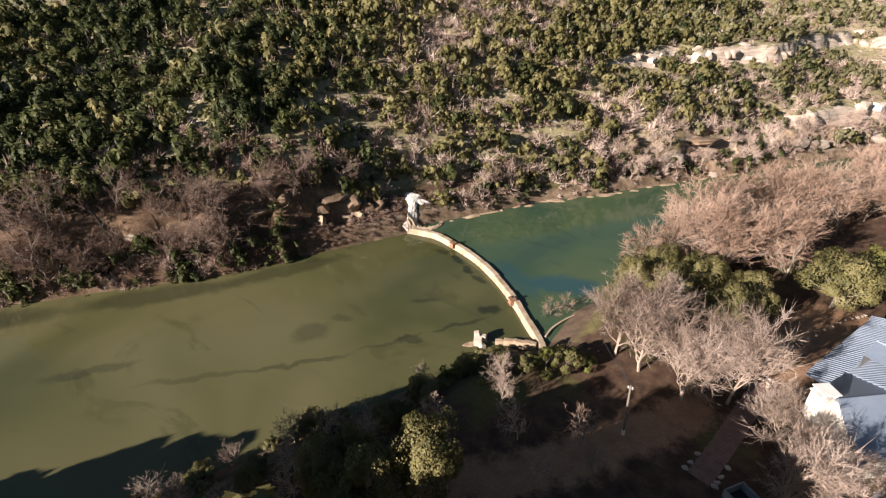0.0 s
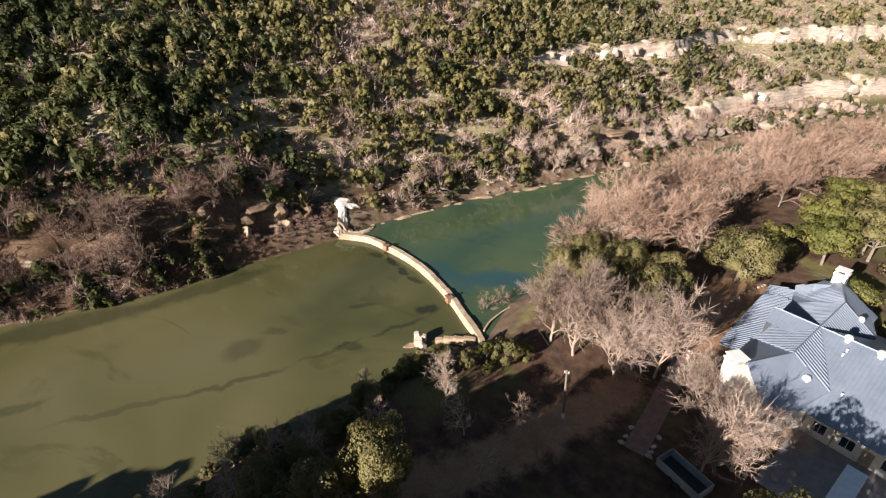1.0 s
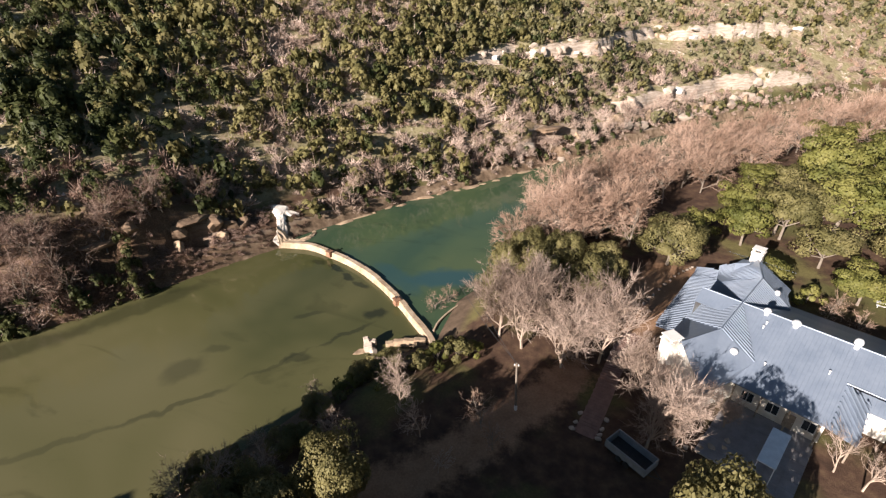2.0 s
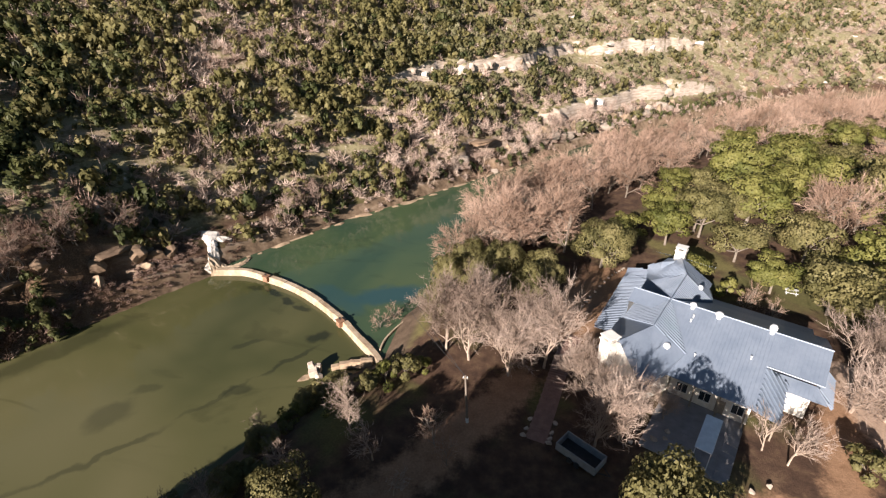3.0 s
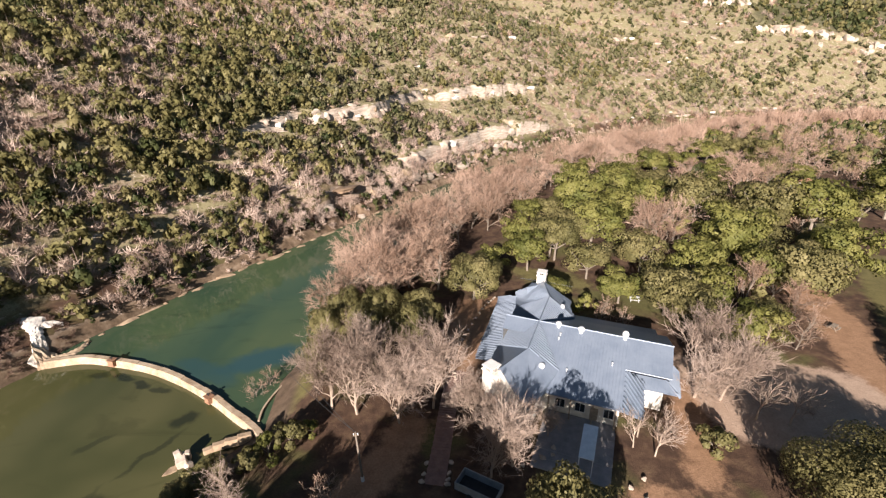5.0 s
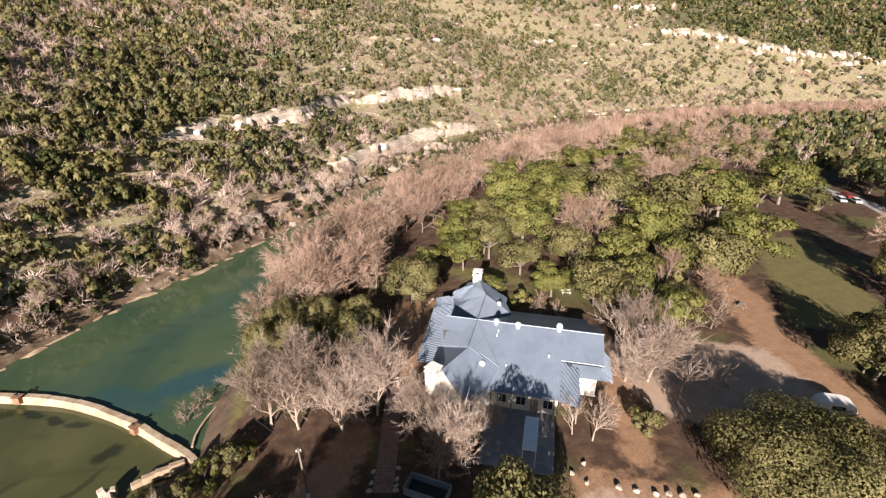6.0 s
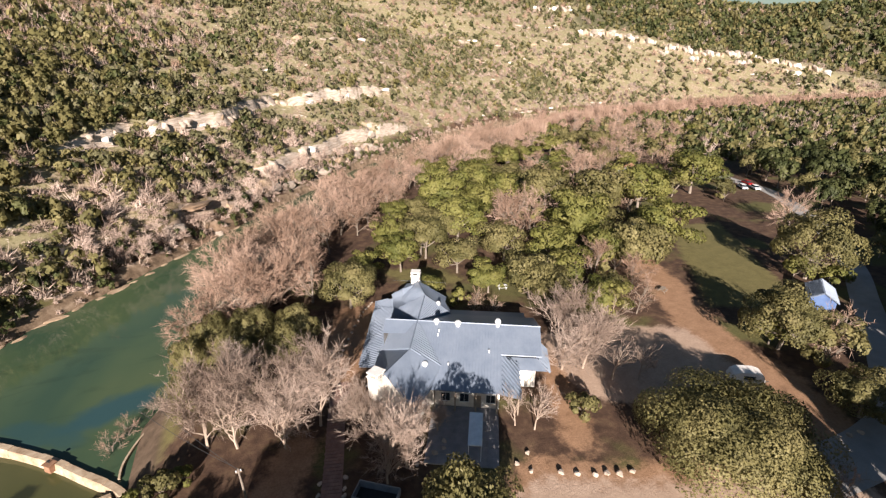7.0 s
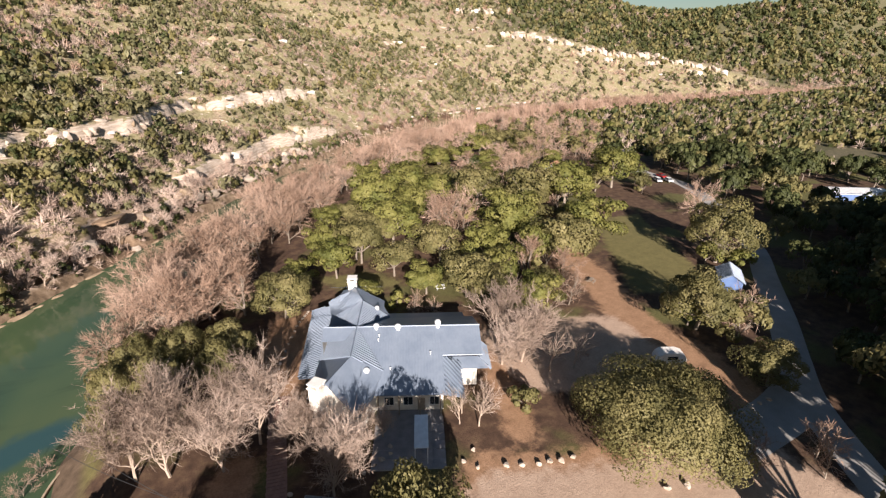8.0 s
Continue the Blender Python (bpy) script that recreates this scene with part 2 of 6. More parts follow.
def ground_material():
    m, t, b = material("ground", 0.95)
    pos = place(t)
    g = t.nodes.new("ShaderNodeNewGeometry")
    sep = t.nodes.new("ShaderNodeSeparateXYZ")
    t.links.new(pos, sep.inputs[0])
    nz = t.nodes.new("ShaderNodeSeparateXYZ")
    t.links.new(g.outputs["True Normal"], nz.inputs[0])
    big, mid, fine = noise_tex(t, pos, 0.06, 4), noise_tex(t, pos, 0.5, 5, 0.65), noise_tex(t, pos, 4.0, 5, 0.7)
    lawn = ramp(t, mid, [(0.3, (0.040, 0.024, 0.017)), (0.5, (0.076, 0.045, 0.029)), (0.7, (0.125, 0.080, 0.048))])
    lawn = mix(t, step(t, big, 0.5, 0.62), lawn, ramp(t, fine, [(0.3, (0.06, 0.062, 0.020)), (0.7, (0.13, 0.115, 0.045))]))
    slope = ramp(t, mid, [(0.3, (0.15, 0.108, 0.072)), (0.48, (0.27, 0.208, 0.140)), (0.7, (0.37, 0.298, 0.205))])
    slope = mix(t, step(t, noise_tex(t, pos, 0.13, 5), 0.40, 0.54), slope, ramp(t, fine, [(0.3, (0.17, 0.150, 0.078)), (0.7, (0.31, 0.268, 0.155))]))
    slope = mix(t, step(t, noise_tex(t, pos, 0.33, 6, 0.7), 0.60, 0.66), slope, (0.60, 0.52, 0.43))
    slope = mix(t, maths(t, "MULTIPLY", step(t, noise_tex(t, pos, 0.8, 4, 0.6), 0.50, 0.60), 0.75), slope, (0.115, 0.100, 0.045))
    stretched = coords(t, (0.25, 0.25, 2.2))
    rock = ramp(t, noise_tex(t, stretched, 1.0, 6, 0.65, 0.6), [(0.3, (0.22, 0.165, 0.115)), (0.5, (0.41, 0.335, 0.265)), (0.68, (0.57, 0.485, 0.40))])
    zone = t.nodes.new("ShaderNodeAttribute")
    zone.attribute_name = "zone"
    parts = t.nodes.new("ShaderNodeSeparateColor")
    t.links.new(zone.outputs["Color"], parts.inputs[0])
    edge = maths(t, "MULTIPLY", maths(t, "SUBTRACT", mid, 0.5), 1.3)
    dirt = ramp(t, mix(t, 0.5, mid, fine), [(0.3, (0.18, 0.102, 0.056)), (0.7, (0.36, 0.218, 0.130))])
    gravel = ramp(t, mix(t, 0.5, mid, fine), [(0.3, (0.28, 0.195, 0.140)), (0.7, (0.46, 0.338, 0.248))])
    grass = ramp(t, mix(t, 0.5, mid, fine), [(0.3, (0.085, 0.075, 0.028)), (0.7, (0.17, 0.145, 0.058))])
    for k, colour in enumerate((dirt, gravel, grass)):
        lawn = mix(t, step(t, maths(t, "ADD", parts.outputs[k], edge), 0.2, 0.8), lawn, colour)
    c = mix(t, step(t, sep.outputs[2], 1.2, 3.5), lawn, slope)
    # bank soil, its colour darkened in place of shade from overhanging trees
    bankside = mix(t, zone.outputs["Alpha"], ramp(t, mid, [(0.3, (0.055, 0.038, 0.024)), (0.7, (0.15, 0.105, 0.07))]), ramp(t, mid, [(0.3, (0.07, 0.048, 0.030)), (0.5, (0.16, 0.112, 0.072)), (0.7, (0.28, 0.21, 0.145))]))
    cliff = step(t, maths(t, "ADD", nz.outputs[2], maths(t, "MULTIPLY", maths(t, "SUBTRACT", mid, 0.5), 0.35)), 0.74, 0.62)
    c = mix(t, maths(t, "MULTIPLY", cliff, zone.outputs["Alpha"]), c, mix(t, step(t, sep.outputs[2], -2.5, 0.5), bankside, rock))
    c = mix(t, step(t, sep.outputs[2], -1.4, -2.6), c, bankside)
    # brown of the bluffs, with the bank's shade put into the colour
    stain_and_shade = t.nodes.new("ShaderNodeAttribute")
    stain_and_shade.attribute_name = "stain_and_shade"
    c = mix(t, maths(t, "MULTIPLY", stain_and_shade.outputs["Fac"], step(t, noise_tex(t, pos, 0.22, 4), 0.22, 0.34)), c, ramp(t, mix(t, 0.5, mid, fine), [(0.3, (0.045, 0.030, 0.020)), (0.5, (0.11, 0.068, 0.040)), (0.72, (0.24, 0.165, 0.105))]))
    wooded = t.nodes.new("ShaderNodeAttribute")
    wooded.attribute_name = "wooded"
    c = mix(t, maths(t, "MULTIPLY", wooded.outputs["Fac"], 0.9), c, ramp(t, mid, [(0.3, (0.040, 0.042, 0.020)), (0.7, (0.11, 0.10, 0.052))]))
    t.links.new(c, b.inputs["Base Color"])
    b.inputs["Specular IOR Level"].default_value = 0.2
    bump(t, b, fine, 0.5, 0.15)
    return m


gx, gy = spread(-120, 130, 1.4, 3600), spread(-10, 240, 1.4, 3600)
GX, GY = np.meshgrid(gx, gy)
GZ = height(GX, GY)
nx, ny = len(gx), len(gy)
idx = np.arange(nx * ny).reshape(ny, nx)
quads = np.stack([idx[:-1, :-1], idx[:-1, 1:], idx[1:, 1:], idx[1:, :-1]], -1).reshape(-1, 4)
ground = quick_mesh("ground", np.stack([GX, GY, GZ], -1).reshape(-1, 3), quads, ground_material(), flat=False)
# worn tracks (red), gravel yards (green) and mown grass (blue), as soft patches of the one sheet
# the fourth track's paler dirt also stands in for a sunlit strip of lawn
TRACKS_AND_LIT_STRIP = [([(85.6, 83.5), (80.9, 66), (72.6, 50.5), (70.3, 42.6), (71, 35), (67.5, 27), (60, 22), (49, 24), (36, 28), (28, 33)], 4.0), ([(35.8, 37.5), (41.2, 49), (46.8, 57)], 2.2), ([(100, 112), (92, 96), (85.6, 83.5)], 4.5), ([(-22, 24), (-12, 30), (-6, 37), (-1, 44), (3, 50)], 2.6), ([(19, 79), (13, 68), (11, 60)], 4.5)]
YARDS = [([(44, 60), (58, 57), (70, 51), (67, 35), (52, 36), (42, 43)], 1), ([(27.6, 34.1), (38.3, 28.5), (52.9, 22.7), (60, 20), (62, 8), (20, 8), (22, 32)], 1), ([(109.7, 92), (126, 89), (97, 46), (81, 55)], 2), ([(28, 97), (40, 92), (44, 84), (36, 84), (30, 90)], 2), ([(270, 104), (345, 108), (350, 84), (280, 84)], 1), ([(-19.5, 60), (-16.5, 68), (-11, 76), (-8, 66), (-14, 56)], 2)]


def inside(px, py, outline):
    """Distance into an outline, positive within."""
    hit = np.zeros(px.shape, bool)
    ring = outline + [outline[0]]
    for (ax, ay), (bx, by) in zip(ring, ring[1:]):
        hit ^= ((ay > py) != (by > py)) & (px < (bx - ax) * (py - ay) / (by - ay + 1e-9) + ax)
    return np.where(hit, 1, -1) * np.abs(line_distance(px, py, ring))


zone = np.zeros((ny, nx, 4))
zone[..., 3] = line_distance(GX, GY, FAR_BANK) > 0
for line, half in TRACKS_AND_LIT_STRIP:
    zone[..., 0] = np.maximum(zone[..., 0], smooth(half - np.abs(line_distance(GX, GY, line)), -2.2, 2.2))
for outline, k in YARDS:
    zone[..., k] = np.maximum(zone[..., k], smooth(inside(GX, GY, outline), -2.5, 2.5))
ground.data.attributes.new("zone", "FLOAT_COLOR", "POINT").data.foreach_set("color", zone.astype(np.float32).ravel())
# iron-stained rock and leaf litter on the bluffs, darkened in place of shade
far_by = line_distance(GX, GY, FAR_BANK)
ground.data.attributes.new("stain_and_shade", "FLOAT", "POINT").data.foreach_set("value", (bluff_share(GX, GY) * smooth(-far_by, -17, -9) * (far_by > 0)).astype(np.float32).ravel())
# leaf litter under the far woods
g_az = np.degrees(np.arctan2(GX, GY))
woods_floor = (((GZ > rim_height(g_az) + 1) | (GZ > ledge_line(g_az) + 6)) & (g_az > 36)) | ((np.hypot(GX, GY) > 260) & (far_by < 0)) | ((g_az > 64) & (np.hypot(GX, GY) > 450))
ground.data.attributes.new("wooded", "FLOAT", "POINT").data.foreach_set("value", woods_floor.astype(np.float32).ravel())
tagged(ground, "brown winter lawn and a steep limestone hillside along a river", "ground", kind="structure")

# ---- the river, held back by a curved weir ----
WEIR = [(-57.0, 78.4), (-51.1, 79.0), (-45.6, 77.4), (-38.8, 74.6), (-32.2, 70.3), (-26.3, 65.3), (-21.9, 60.8), (-18.8, 57.7), (-17.3, 55.6)]


# sunken weed beds and streaks; the last three paint the far bank's dark reflection: place, half sizes, turn, how dark
BEDS_AND_REFLECTIONS = [(-57, 25.7, 9.0, 0.8, 43, 0.28), (-47, 35.3, 8.0, 0.7, 46, 0.40), (-38.6, 46.2, 6.0, 0.5, 56, 0.32), (-31.5, 55.6, 5.5, 0.5, 54, 0.5), (-29.4, 61.8, 2.6, 1.5, 20, 0.7), (-36.2, 48.2, 2.2, 1.3, 30, 0.45), (-51, 41.5, 3.6, 2.4, 60, 0.35), (-49.5, 46.5, 2.0, 1.2, 30, 0.3), (-40, 58.2, 3.0, 0.8, 40, 0.4), (-46.6, 74.6, 1.8, 0.9, 10, 0.55), (-42.8, 73.5, 2.2, 1.0, -25, 0.7), (-39, 71.4, 2.0, 0.9, -30, 0.7), (-35.4, 69.4, 2.2, 0.9, -30, 0.6), (-72, 18, 7.0, 1.2, 50, 0.35), (-20.6, 55.0, 2.4, 1.4, 50, 0.7), (-81.8, 34.8, 15.0, 3.2, 48, 0.5), (-69.0, 52.5, 13.0, 2.6, 59, 0.42), (-101, 13, 16.0, 3.6, 46, 0.55)]
# deep blue-green pools above the weir
POOLS = [(-20.5, 74.5, 8.0, 3.6, 20, 0.8), (-29.0, 72.0, 8.0, 2.4, -35, 0.5)]


def water_material(name, deep, mid, pale, water_patches=(), patch_colour=(0.010, 0.013, 0.009)):
    m, t, b = material(name, 0.06)
    pos = place(t)
    big, mid_n = noise_tex(t, pos, 0.025, 3, 0.5, 0.8), noise_tex(t, coords(t, (0.05, 0.14, 1)), 1.0, 5, 0.6, 1.2)
    c = ramp(t, big, [(0.35, deep), (0.52, mid), (0.68, pale)])
    c = mix(t, maths(t, "MULTIPLY", step(t, mid_n, 0.55, 0.68), 0.28), c, tuple(v * 0.45 for v in deep))
    if water_patches:
        wob = node(t, "TexNoise", Scale=0.35, Detail=4.0)
        t.links.new(pos, wob.inputs["Vector"])
        shift = t.nodes.new("ShaderNodeVectorMath")
        shift.operation = "MULTIPLY_ADD"
        t.links.new(wob.outputs["Color"], shift.inputs[0])
        shift.inputs[1].default_value = (3.2, 3.2, 0)
        t.links.new(pos, shift.inputs[2])
        for x, y, rx, ry, turn, depth in water_patches:
            m2 = t.nodes.new("ShaderNodeMapping")
            m2.vector_type = "TEXTURE"
            m2.inputs["Location"].default_value = (x + 1.6, y + 1.6, 0)
            m2.inputs["Rotation"].default_value = (0, 0, radians(turn))
            m2.inputs["Scale"].default_value = (rx, ry, 1000)
            t.links.new(shift.outputs[0], m2.inputs[0])
            far_off = t.nodes.new("ShaderNodeVectorMath")
            far_off.operation = "LENGTH"
            t.links.new(m2.outputs[0], far_off.inputs[0])
            c = mix(t, maths(t, "MULTIPLY", step(t, far_off.outputs["Value"], 1.15, 0.55), depth), c, patch_colour)
    t.links.new(c, b.inputs["Base Color"])
    b.inputs["IOR"].default_value = 1.33
    bump(t, b, noise_tex(t, pos, 1.6, 3), 0.04, 0.05)
    return m


def sheet(name, outline, z, mat):
    bm = bmesh.new()
    f = bm.faces.new([bm.verts.new((x, y, z)) for x, y in outline])
    bmesh.ops.triangulate(bm, faces=[f])
    bmesh.ops.recalc_face_normals(bm, faces=bm.faces)
    me = bpy.data.meshes.new(name)
    bm.to_mesh(me)
    bm.free()
    me.materials.append(mat)
    ob = new(name, me)
    if me.polygons[0].normal.z < 0:
        me.flip_normals()
    return ob


def smooth_line(points, n=8):
    """A Catmull-Rom line through points."""
    p = np.array([points[0], *points, points[-1]], float)
    out = []
    for i in range(1, len(p) - 2):
        for k in range(n):
            s = k / n
            out.append(0.5 * ((2 * p[i]) + (p[i + 1] - p[i - 1]) * s + (2 * p[i - 1] - 5 * p[i] + 4 * p[i + 1] - p[i + 2]) * s * s + (3 * p[i] - p[i - 1] - 3 * p[i + 1] + p[i + 2]) * s ** 3))
    out.append(p[-2])
    return np.array(out)


weir_line = smooth_line(WEIR)
down = [(-63, 79), *[tuple(p) for p in weir_line], (-12, 52), (-20, 20), (-45, -10), (-95, -55), (-200, -170), (-380, -390), (-440, -330), (-260, -120), (-160, -18), (-110, 26), (-75, 66)]
upper = [(-63, 79), *[tuple(p) for p in weir_line], (-12, 52), (0, 76), (2, 97), (12, 126), (32, 148), (74, 184), (132, 232), (208, 274), (305, 295), (430, 295), (590, 262), (880, 200), (1570, 20), (3400, -345), (3400, -280), (1600, 75), (900, 255), (600, 315), (430, 350), (295, 350), (187, 326), (105, 282), (43, 223), (0, 175), (-21, 147), (-50, 114), (-64, 84)]
water_down = tagged(sheet("water", down, WATER_DOWN, water_material("murky_water", (0.050, 0.054, 0.021), (0.084, 0.081, 0.034), (0.118, 0.107, 0.052), BEDS_AND_REFLECTIONS)), "murky olive-brown shallow river water below the weir", "river", kind="structure")
water_up = tagged(sheet("water", upper, WATER_UP, water_material("green_water", (0.036, 0.064, 0.038), (0.052, 0.080, 0.040), (0.068, 0.092, 0.043), POOLS, (0.022, 0.060, 0.072))), "deep green river water dammed above the weir", "river", kind="structure")

# ---- vegetation ----
def facing(out, rng, loose):
    """Rotations that turn +z along out, more or less."""
    z = out / (np.linalg.norm(out, axis=1, keepdims=True) + 1e-9) + rng.normal(size=out.shape) * loose
    z /= np.linalg.norm(z, axis=1, keepdims=True) + 1e-9
    x = np.cross(z, rng.normal(size=z.shape))
    x /= np.linalg.norm(x, axis=1, keepdims=True) + 1e-9
    return np.stack([x, np.cross(z, x), z], -1)


def leaf_cards(centres, size, rng, out):
    """Small bent leaf sprays, one quad each, at the centres, most of them facing out of their clump."""
    n = len(centres)
    s = size * rng.uniform(0.6, 1.4, n)[:, None, None]
    quad = np.array([[-1, -0.55, 0], [0.1, -0.75, 0.15], [1, 0.45, -0.1], [-0.2, 0.8, 0.1]]) * 0.5
    v = np.einsum("nij,kj->nki", facing(out, rng, 0.38), quad) * s + centres[:, None, :]
    nrm = out / (np.linalg.norm(out, axis=1, keepdims=True) + 1e-9) + rng.normal(size=out.shape) * 0.22
    nrm /= np.linalg.norm(nrm, axis=1, keepdims=True) + 1e-9
    return v.reshape(-1, 3), np.arange(4 * n).reshape(n, 4), np.repeat(nrm, 4, axis=0)


def crown_points(n, clumps, rx, rz, rng, base=0.0):
    """Points in clumps that fill the outer part of an uneven crown of radius rx and height rz."""
    c = rng.normal(size=(clumps, 3))
    c /= np.linalg.norm(c, axis=1, keepdims=True)
    c[:, 2] = np.abs(c[:, 2]) * 1.0 - 0.25
    c *= rng.uniform(0.45, 0.95, clumps)[:, None]
    r = rng.uniform(0.22, 0.42, clumps)
    k = rng.randint(0, clumps, n)
    p = rng.normal(size=(n, 3))
    p /= np.linalg.norm(p, axis=1, keepdims=True)
    q = c[k] + p * (r[k] * rng.uniform(0.55, 1.0, n) ** 0.5)[:, None] * [1, 1, 0.75]
    return q * [rx, rx, rz] + [0, 0, base], p + q * 0.8


def blades(starts, ends, w, rng):
    """Thin twigs, one tapering triangle each."""
    d = ends - starts
    side = np.cross(d, rng.normal(size=d.shape))
    side /= np.linalg.norm(side, axis=1, keepdims=True) + 1e-9
    v = np.stack([starts - side * w, starts + side * w, ends], 1)
    return v.reshape(-1, 3), np.arange(3 * len(starts)).reshape(-1, 3)


def scatter(name, template, spots, mat, label, category, rng):
    """ONE mesh of many plants: spots are rows of x, y, z, width, height."""
    tv, tf = template[:2]
    n = len(spots)
    a = rng.uniform(0, 2 * math.pi, n)
    ca, sa = np.cos(a), np.sin(a)
    v = np.empty((n, len(tv), 3), np.float32)
    v[:, :, 0] = (tv[None, :, 0] * ca[:, None] - tv[None, :, 1] * sa[:, None]) * spots[:, 3:4] + spots[:, 0:1]
    v[:, :, 1] = (tv[None, :, 0] * sa[:, None] + tv[None, :, 1] * ca[:, None]) * spots[:, 3:4] + spots[:, 1:2]
    v[:, :, 2] = tv[None, :, 2] * spots[:, 4:5] + spots[:, 2:3]
    f = (tf[None] + (np.arange(n) * len(tv))[:, None, None]).reshape(-1, tf.shape[1])
    nrm = None
    if len(template) > 2:
        tn = template[2]
        nrm = np.empty((n, len(tv), 3), np.float32)
        nrm[:, :, 0] = tn[None, :, 0] * ca[:, None] - tn[None, :, 1] * sa[:, None]
        nrm[:, :, 1] = tn[None, :, 0] * sa[:, None] + tn[None, :, 1] * ca[:, None]
        nrm[:, :, 2] = tn[None, :, 2]
        nrm = nrm.reshape(-1, 3)
    return tagged(quick_mesh(name, v.reshape(-1, 3), f, mat, normals=nrm), label, category, kind="stuff")


rng = np.random.RandomState(4)
def leaf_bush(n, clumps, rx, rz, base, size):
    p, out = crown_points(n, clumps, rx, rz, rng, base)
    return leaf_cards(p, size, rng, out)


bush_leaf = leaf_bush(110, 9, 1.0, 1.3, 0.45, 0.33)
bush_leaf2 = leaf_bush(110, 7, 1.0, 1.3, 0.45, 0.33)
far_leaf = leaf_bush(32, 5, 0.9, 1.0, 0.3, 0.52)


def twig_bush(n, rng, wide=0.048):
    u = rng.normal(size=(n, 3))
    u[:, 2] = np.abs(u[:, 2]) + 0.35
    u /= np.linalg.norm(u, axis=1, keepdims=True)
    s = u * rng.uniform(0.25, 0.7, n)[:, None] * [0.8, 0.8, 0.9]
    return blades(s, s + (u + rng.normal(size=(n, 3)) * 0.6) * rng.uniform(0.22, 0.45, n)[:, None], wide, rng)


bush_twig, bush_twig2, far_twig = twig_bush(90, rng, 0.039), twig_bush(90, rng, 0.039), twig_bush(44, rng, 0.05)
belt_twig = twig_bush(170, rng, 0.022)

# the hillside: junipers and oaks among bare shrubs, thick near the weir and thin towards the bend
def sunny_lane(x, y):
    """Bank below the weir's far end, kept bare to let the sun reach the rock."""
    return (abs((x + 59) * 0.906 - (y - 82) * 0.423) < 3.6) & (y > 58) & (y < 86)


def hillside(n, x0, x1, y0, y1, dmin, dmax, rng):
    hx, hy = rng.uniform(x0, x1, n), rng.uniform(y0, y1, n)
    hd, dist, az = line_distance(hx, hy, FAR_BANK), np.hypot(hx, hy), np.degrees(np.arctan2(hx, hy))
    k = (hd > 0.3) & (dist >= dmin) & (dist < dmax) & (az > -79) & (az < 78)
    hx, hy, hd, dist, az = hx[k], hy[k], hd[k], dist[k], az[k]
    hz = height(hx, hy)
    steep = np.hypot(height(hx + 0.8, hy) - height(hx - 0.8, hy), height(hx, hy + 0.8) - height(hx, hy - 0.8)) / 1.6
    wood = wave(hx, hy, 51, 26) + 0.6 * wave(hx, hy, 52, 9)
    dense = 1 - smooth(az, -9, 9) * (0.12 - 0.3 * wood)
    bare = np.zeros(len(hx))
    for ledge in LEDGES:
        f = ledge_foot(hx, hy, ledge[0])
        bare = np.maximum(bare, ledge_share(hx, hy, az, ledge) * (hz > f - 2.6) * (hz < f + ledge[1] + 0.6))
    at_rim = (np.abs(hz - ledge_line(az)) < 5) & (az > 37) & (az < 66)
    bare = np.maximum(bare, 0.9 * at_rim)
    dense = np.where((hz > rim_height(az) + 0.2) | (hz > ledge_line(az) + 6), 1.25, dense) * (1 - 0.7 * bare)
    for cx, cy, half, deep in HOLLOWS:
        dense = np.where((np.hypot(hx - cx, hy - cy) < half + 1) & (hd < deep + 1), 0, dense)
    dense = np.where(sunny_lane(hx, hy), 0, dense)
    k = (steep < 1.1) & (np.hypot(hx + 61, hy - 83.5) > 5) & (rng.uniform(size=len(hx)) < dense)
    return hx[k], hy[k], hz[k], hd[k], dist[k], az[k], wood[k]


rows = [hillside(31000, -170, 130, -40, 300, 40, 240, rng), hillside(46000, -200, 480, -60, 560, 240, 520, rng), hillside(34000, -100, 1050, 0, 1050, 520, 1150, rng)]
hx, hy, hz, hd, dist, az, wood = (np.concatenate(v) for v in zip(*rows))
w = rng.uniform(1.0, 2.6, len(hx)) * (1 + 0.25 * rng.normal(size=len(hx)).clip(-1, 2)) * (1 + 0.5 * smooth(dist, 220, 320) + 0.9 * smooth(dist, 480, 700) + 1.0 * smooth(dist, 740, 860)) * (1 - 0.15 * smooth(az, -5, 15))
spots = np.stack([hx, hy, hz, w, w * rng.uniform(0.9, 1.5, len(hx))], 1)
beyond = np.maximum(hz > rim_height(az) + 0.2, hz > ledge_line(az) + 6).astype(float)
open_side = smooth(az, -18, 4) * (1 - beyond)
scrub = rng.uniform(size=len(hx)) < 0.75 * open_side
green = rng.uniform(size=len(hx)) < np.clip(0.54 + 0.10 * open_side + 0.38 * wood + 0.25 * smooth(-az, 14, 58) - 0.06 * smooth(az, -5, 15) + 0.45 * beyond - 0.34 * smooth(-hd, -40, -8), 0.08, 0.92)
pick = rng.randint(0, 3, len(hx))
# more dark junipers to the left, in place of the lens's corner darkening
dark = rng.uniform(size=len(hx)) < 0.12 + 0.78 * smooth(-az, 34, 58) + 0.4 * beyond
near_by = dist < 240
foot = (bluff_share(hx, hy) > 0.4) & (hd < 22) & (hx < -50)
scatter("hillside_junipers", bush_leaf, spots[green & dark & near_by], JUNIPER, "dark green junipers covering a hillside", "shrubs", rng)
scatter("hillside_scrub", bush_leaf2, spots[green & ~dark & scrub & near_by], SCRUB, "pale olive scrub covering a dry hillside", "shrubs", rng)
scatter("hillside_oaks", bush_leaf2, spots[green & ~dark & ~scrub & near_by], OAK, "olive green scrub oaks covering a hillside", "shrubs", rng)
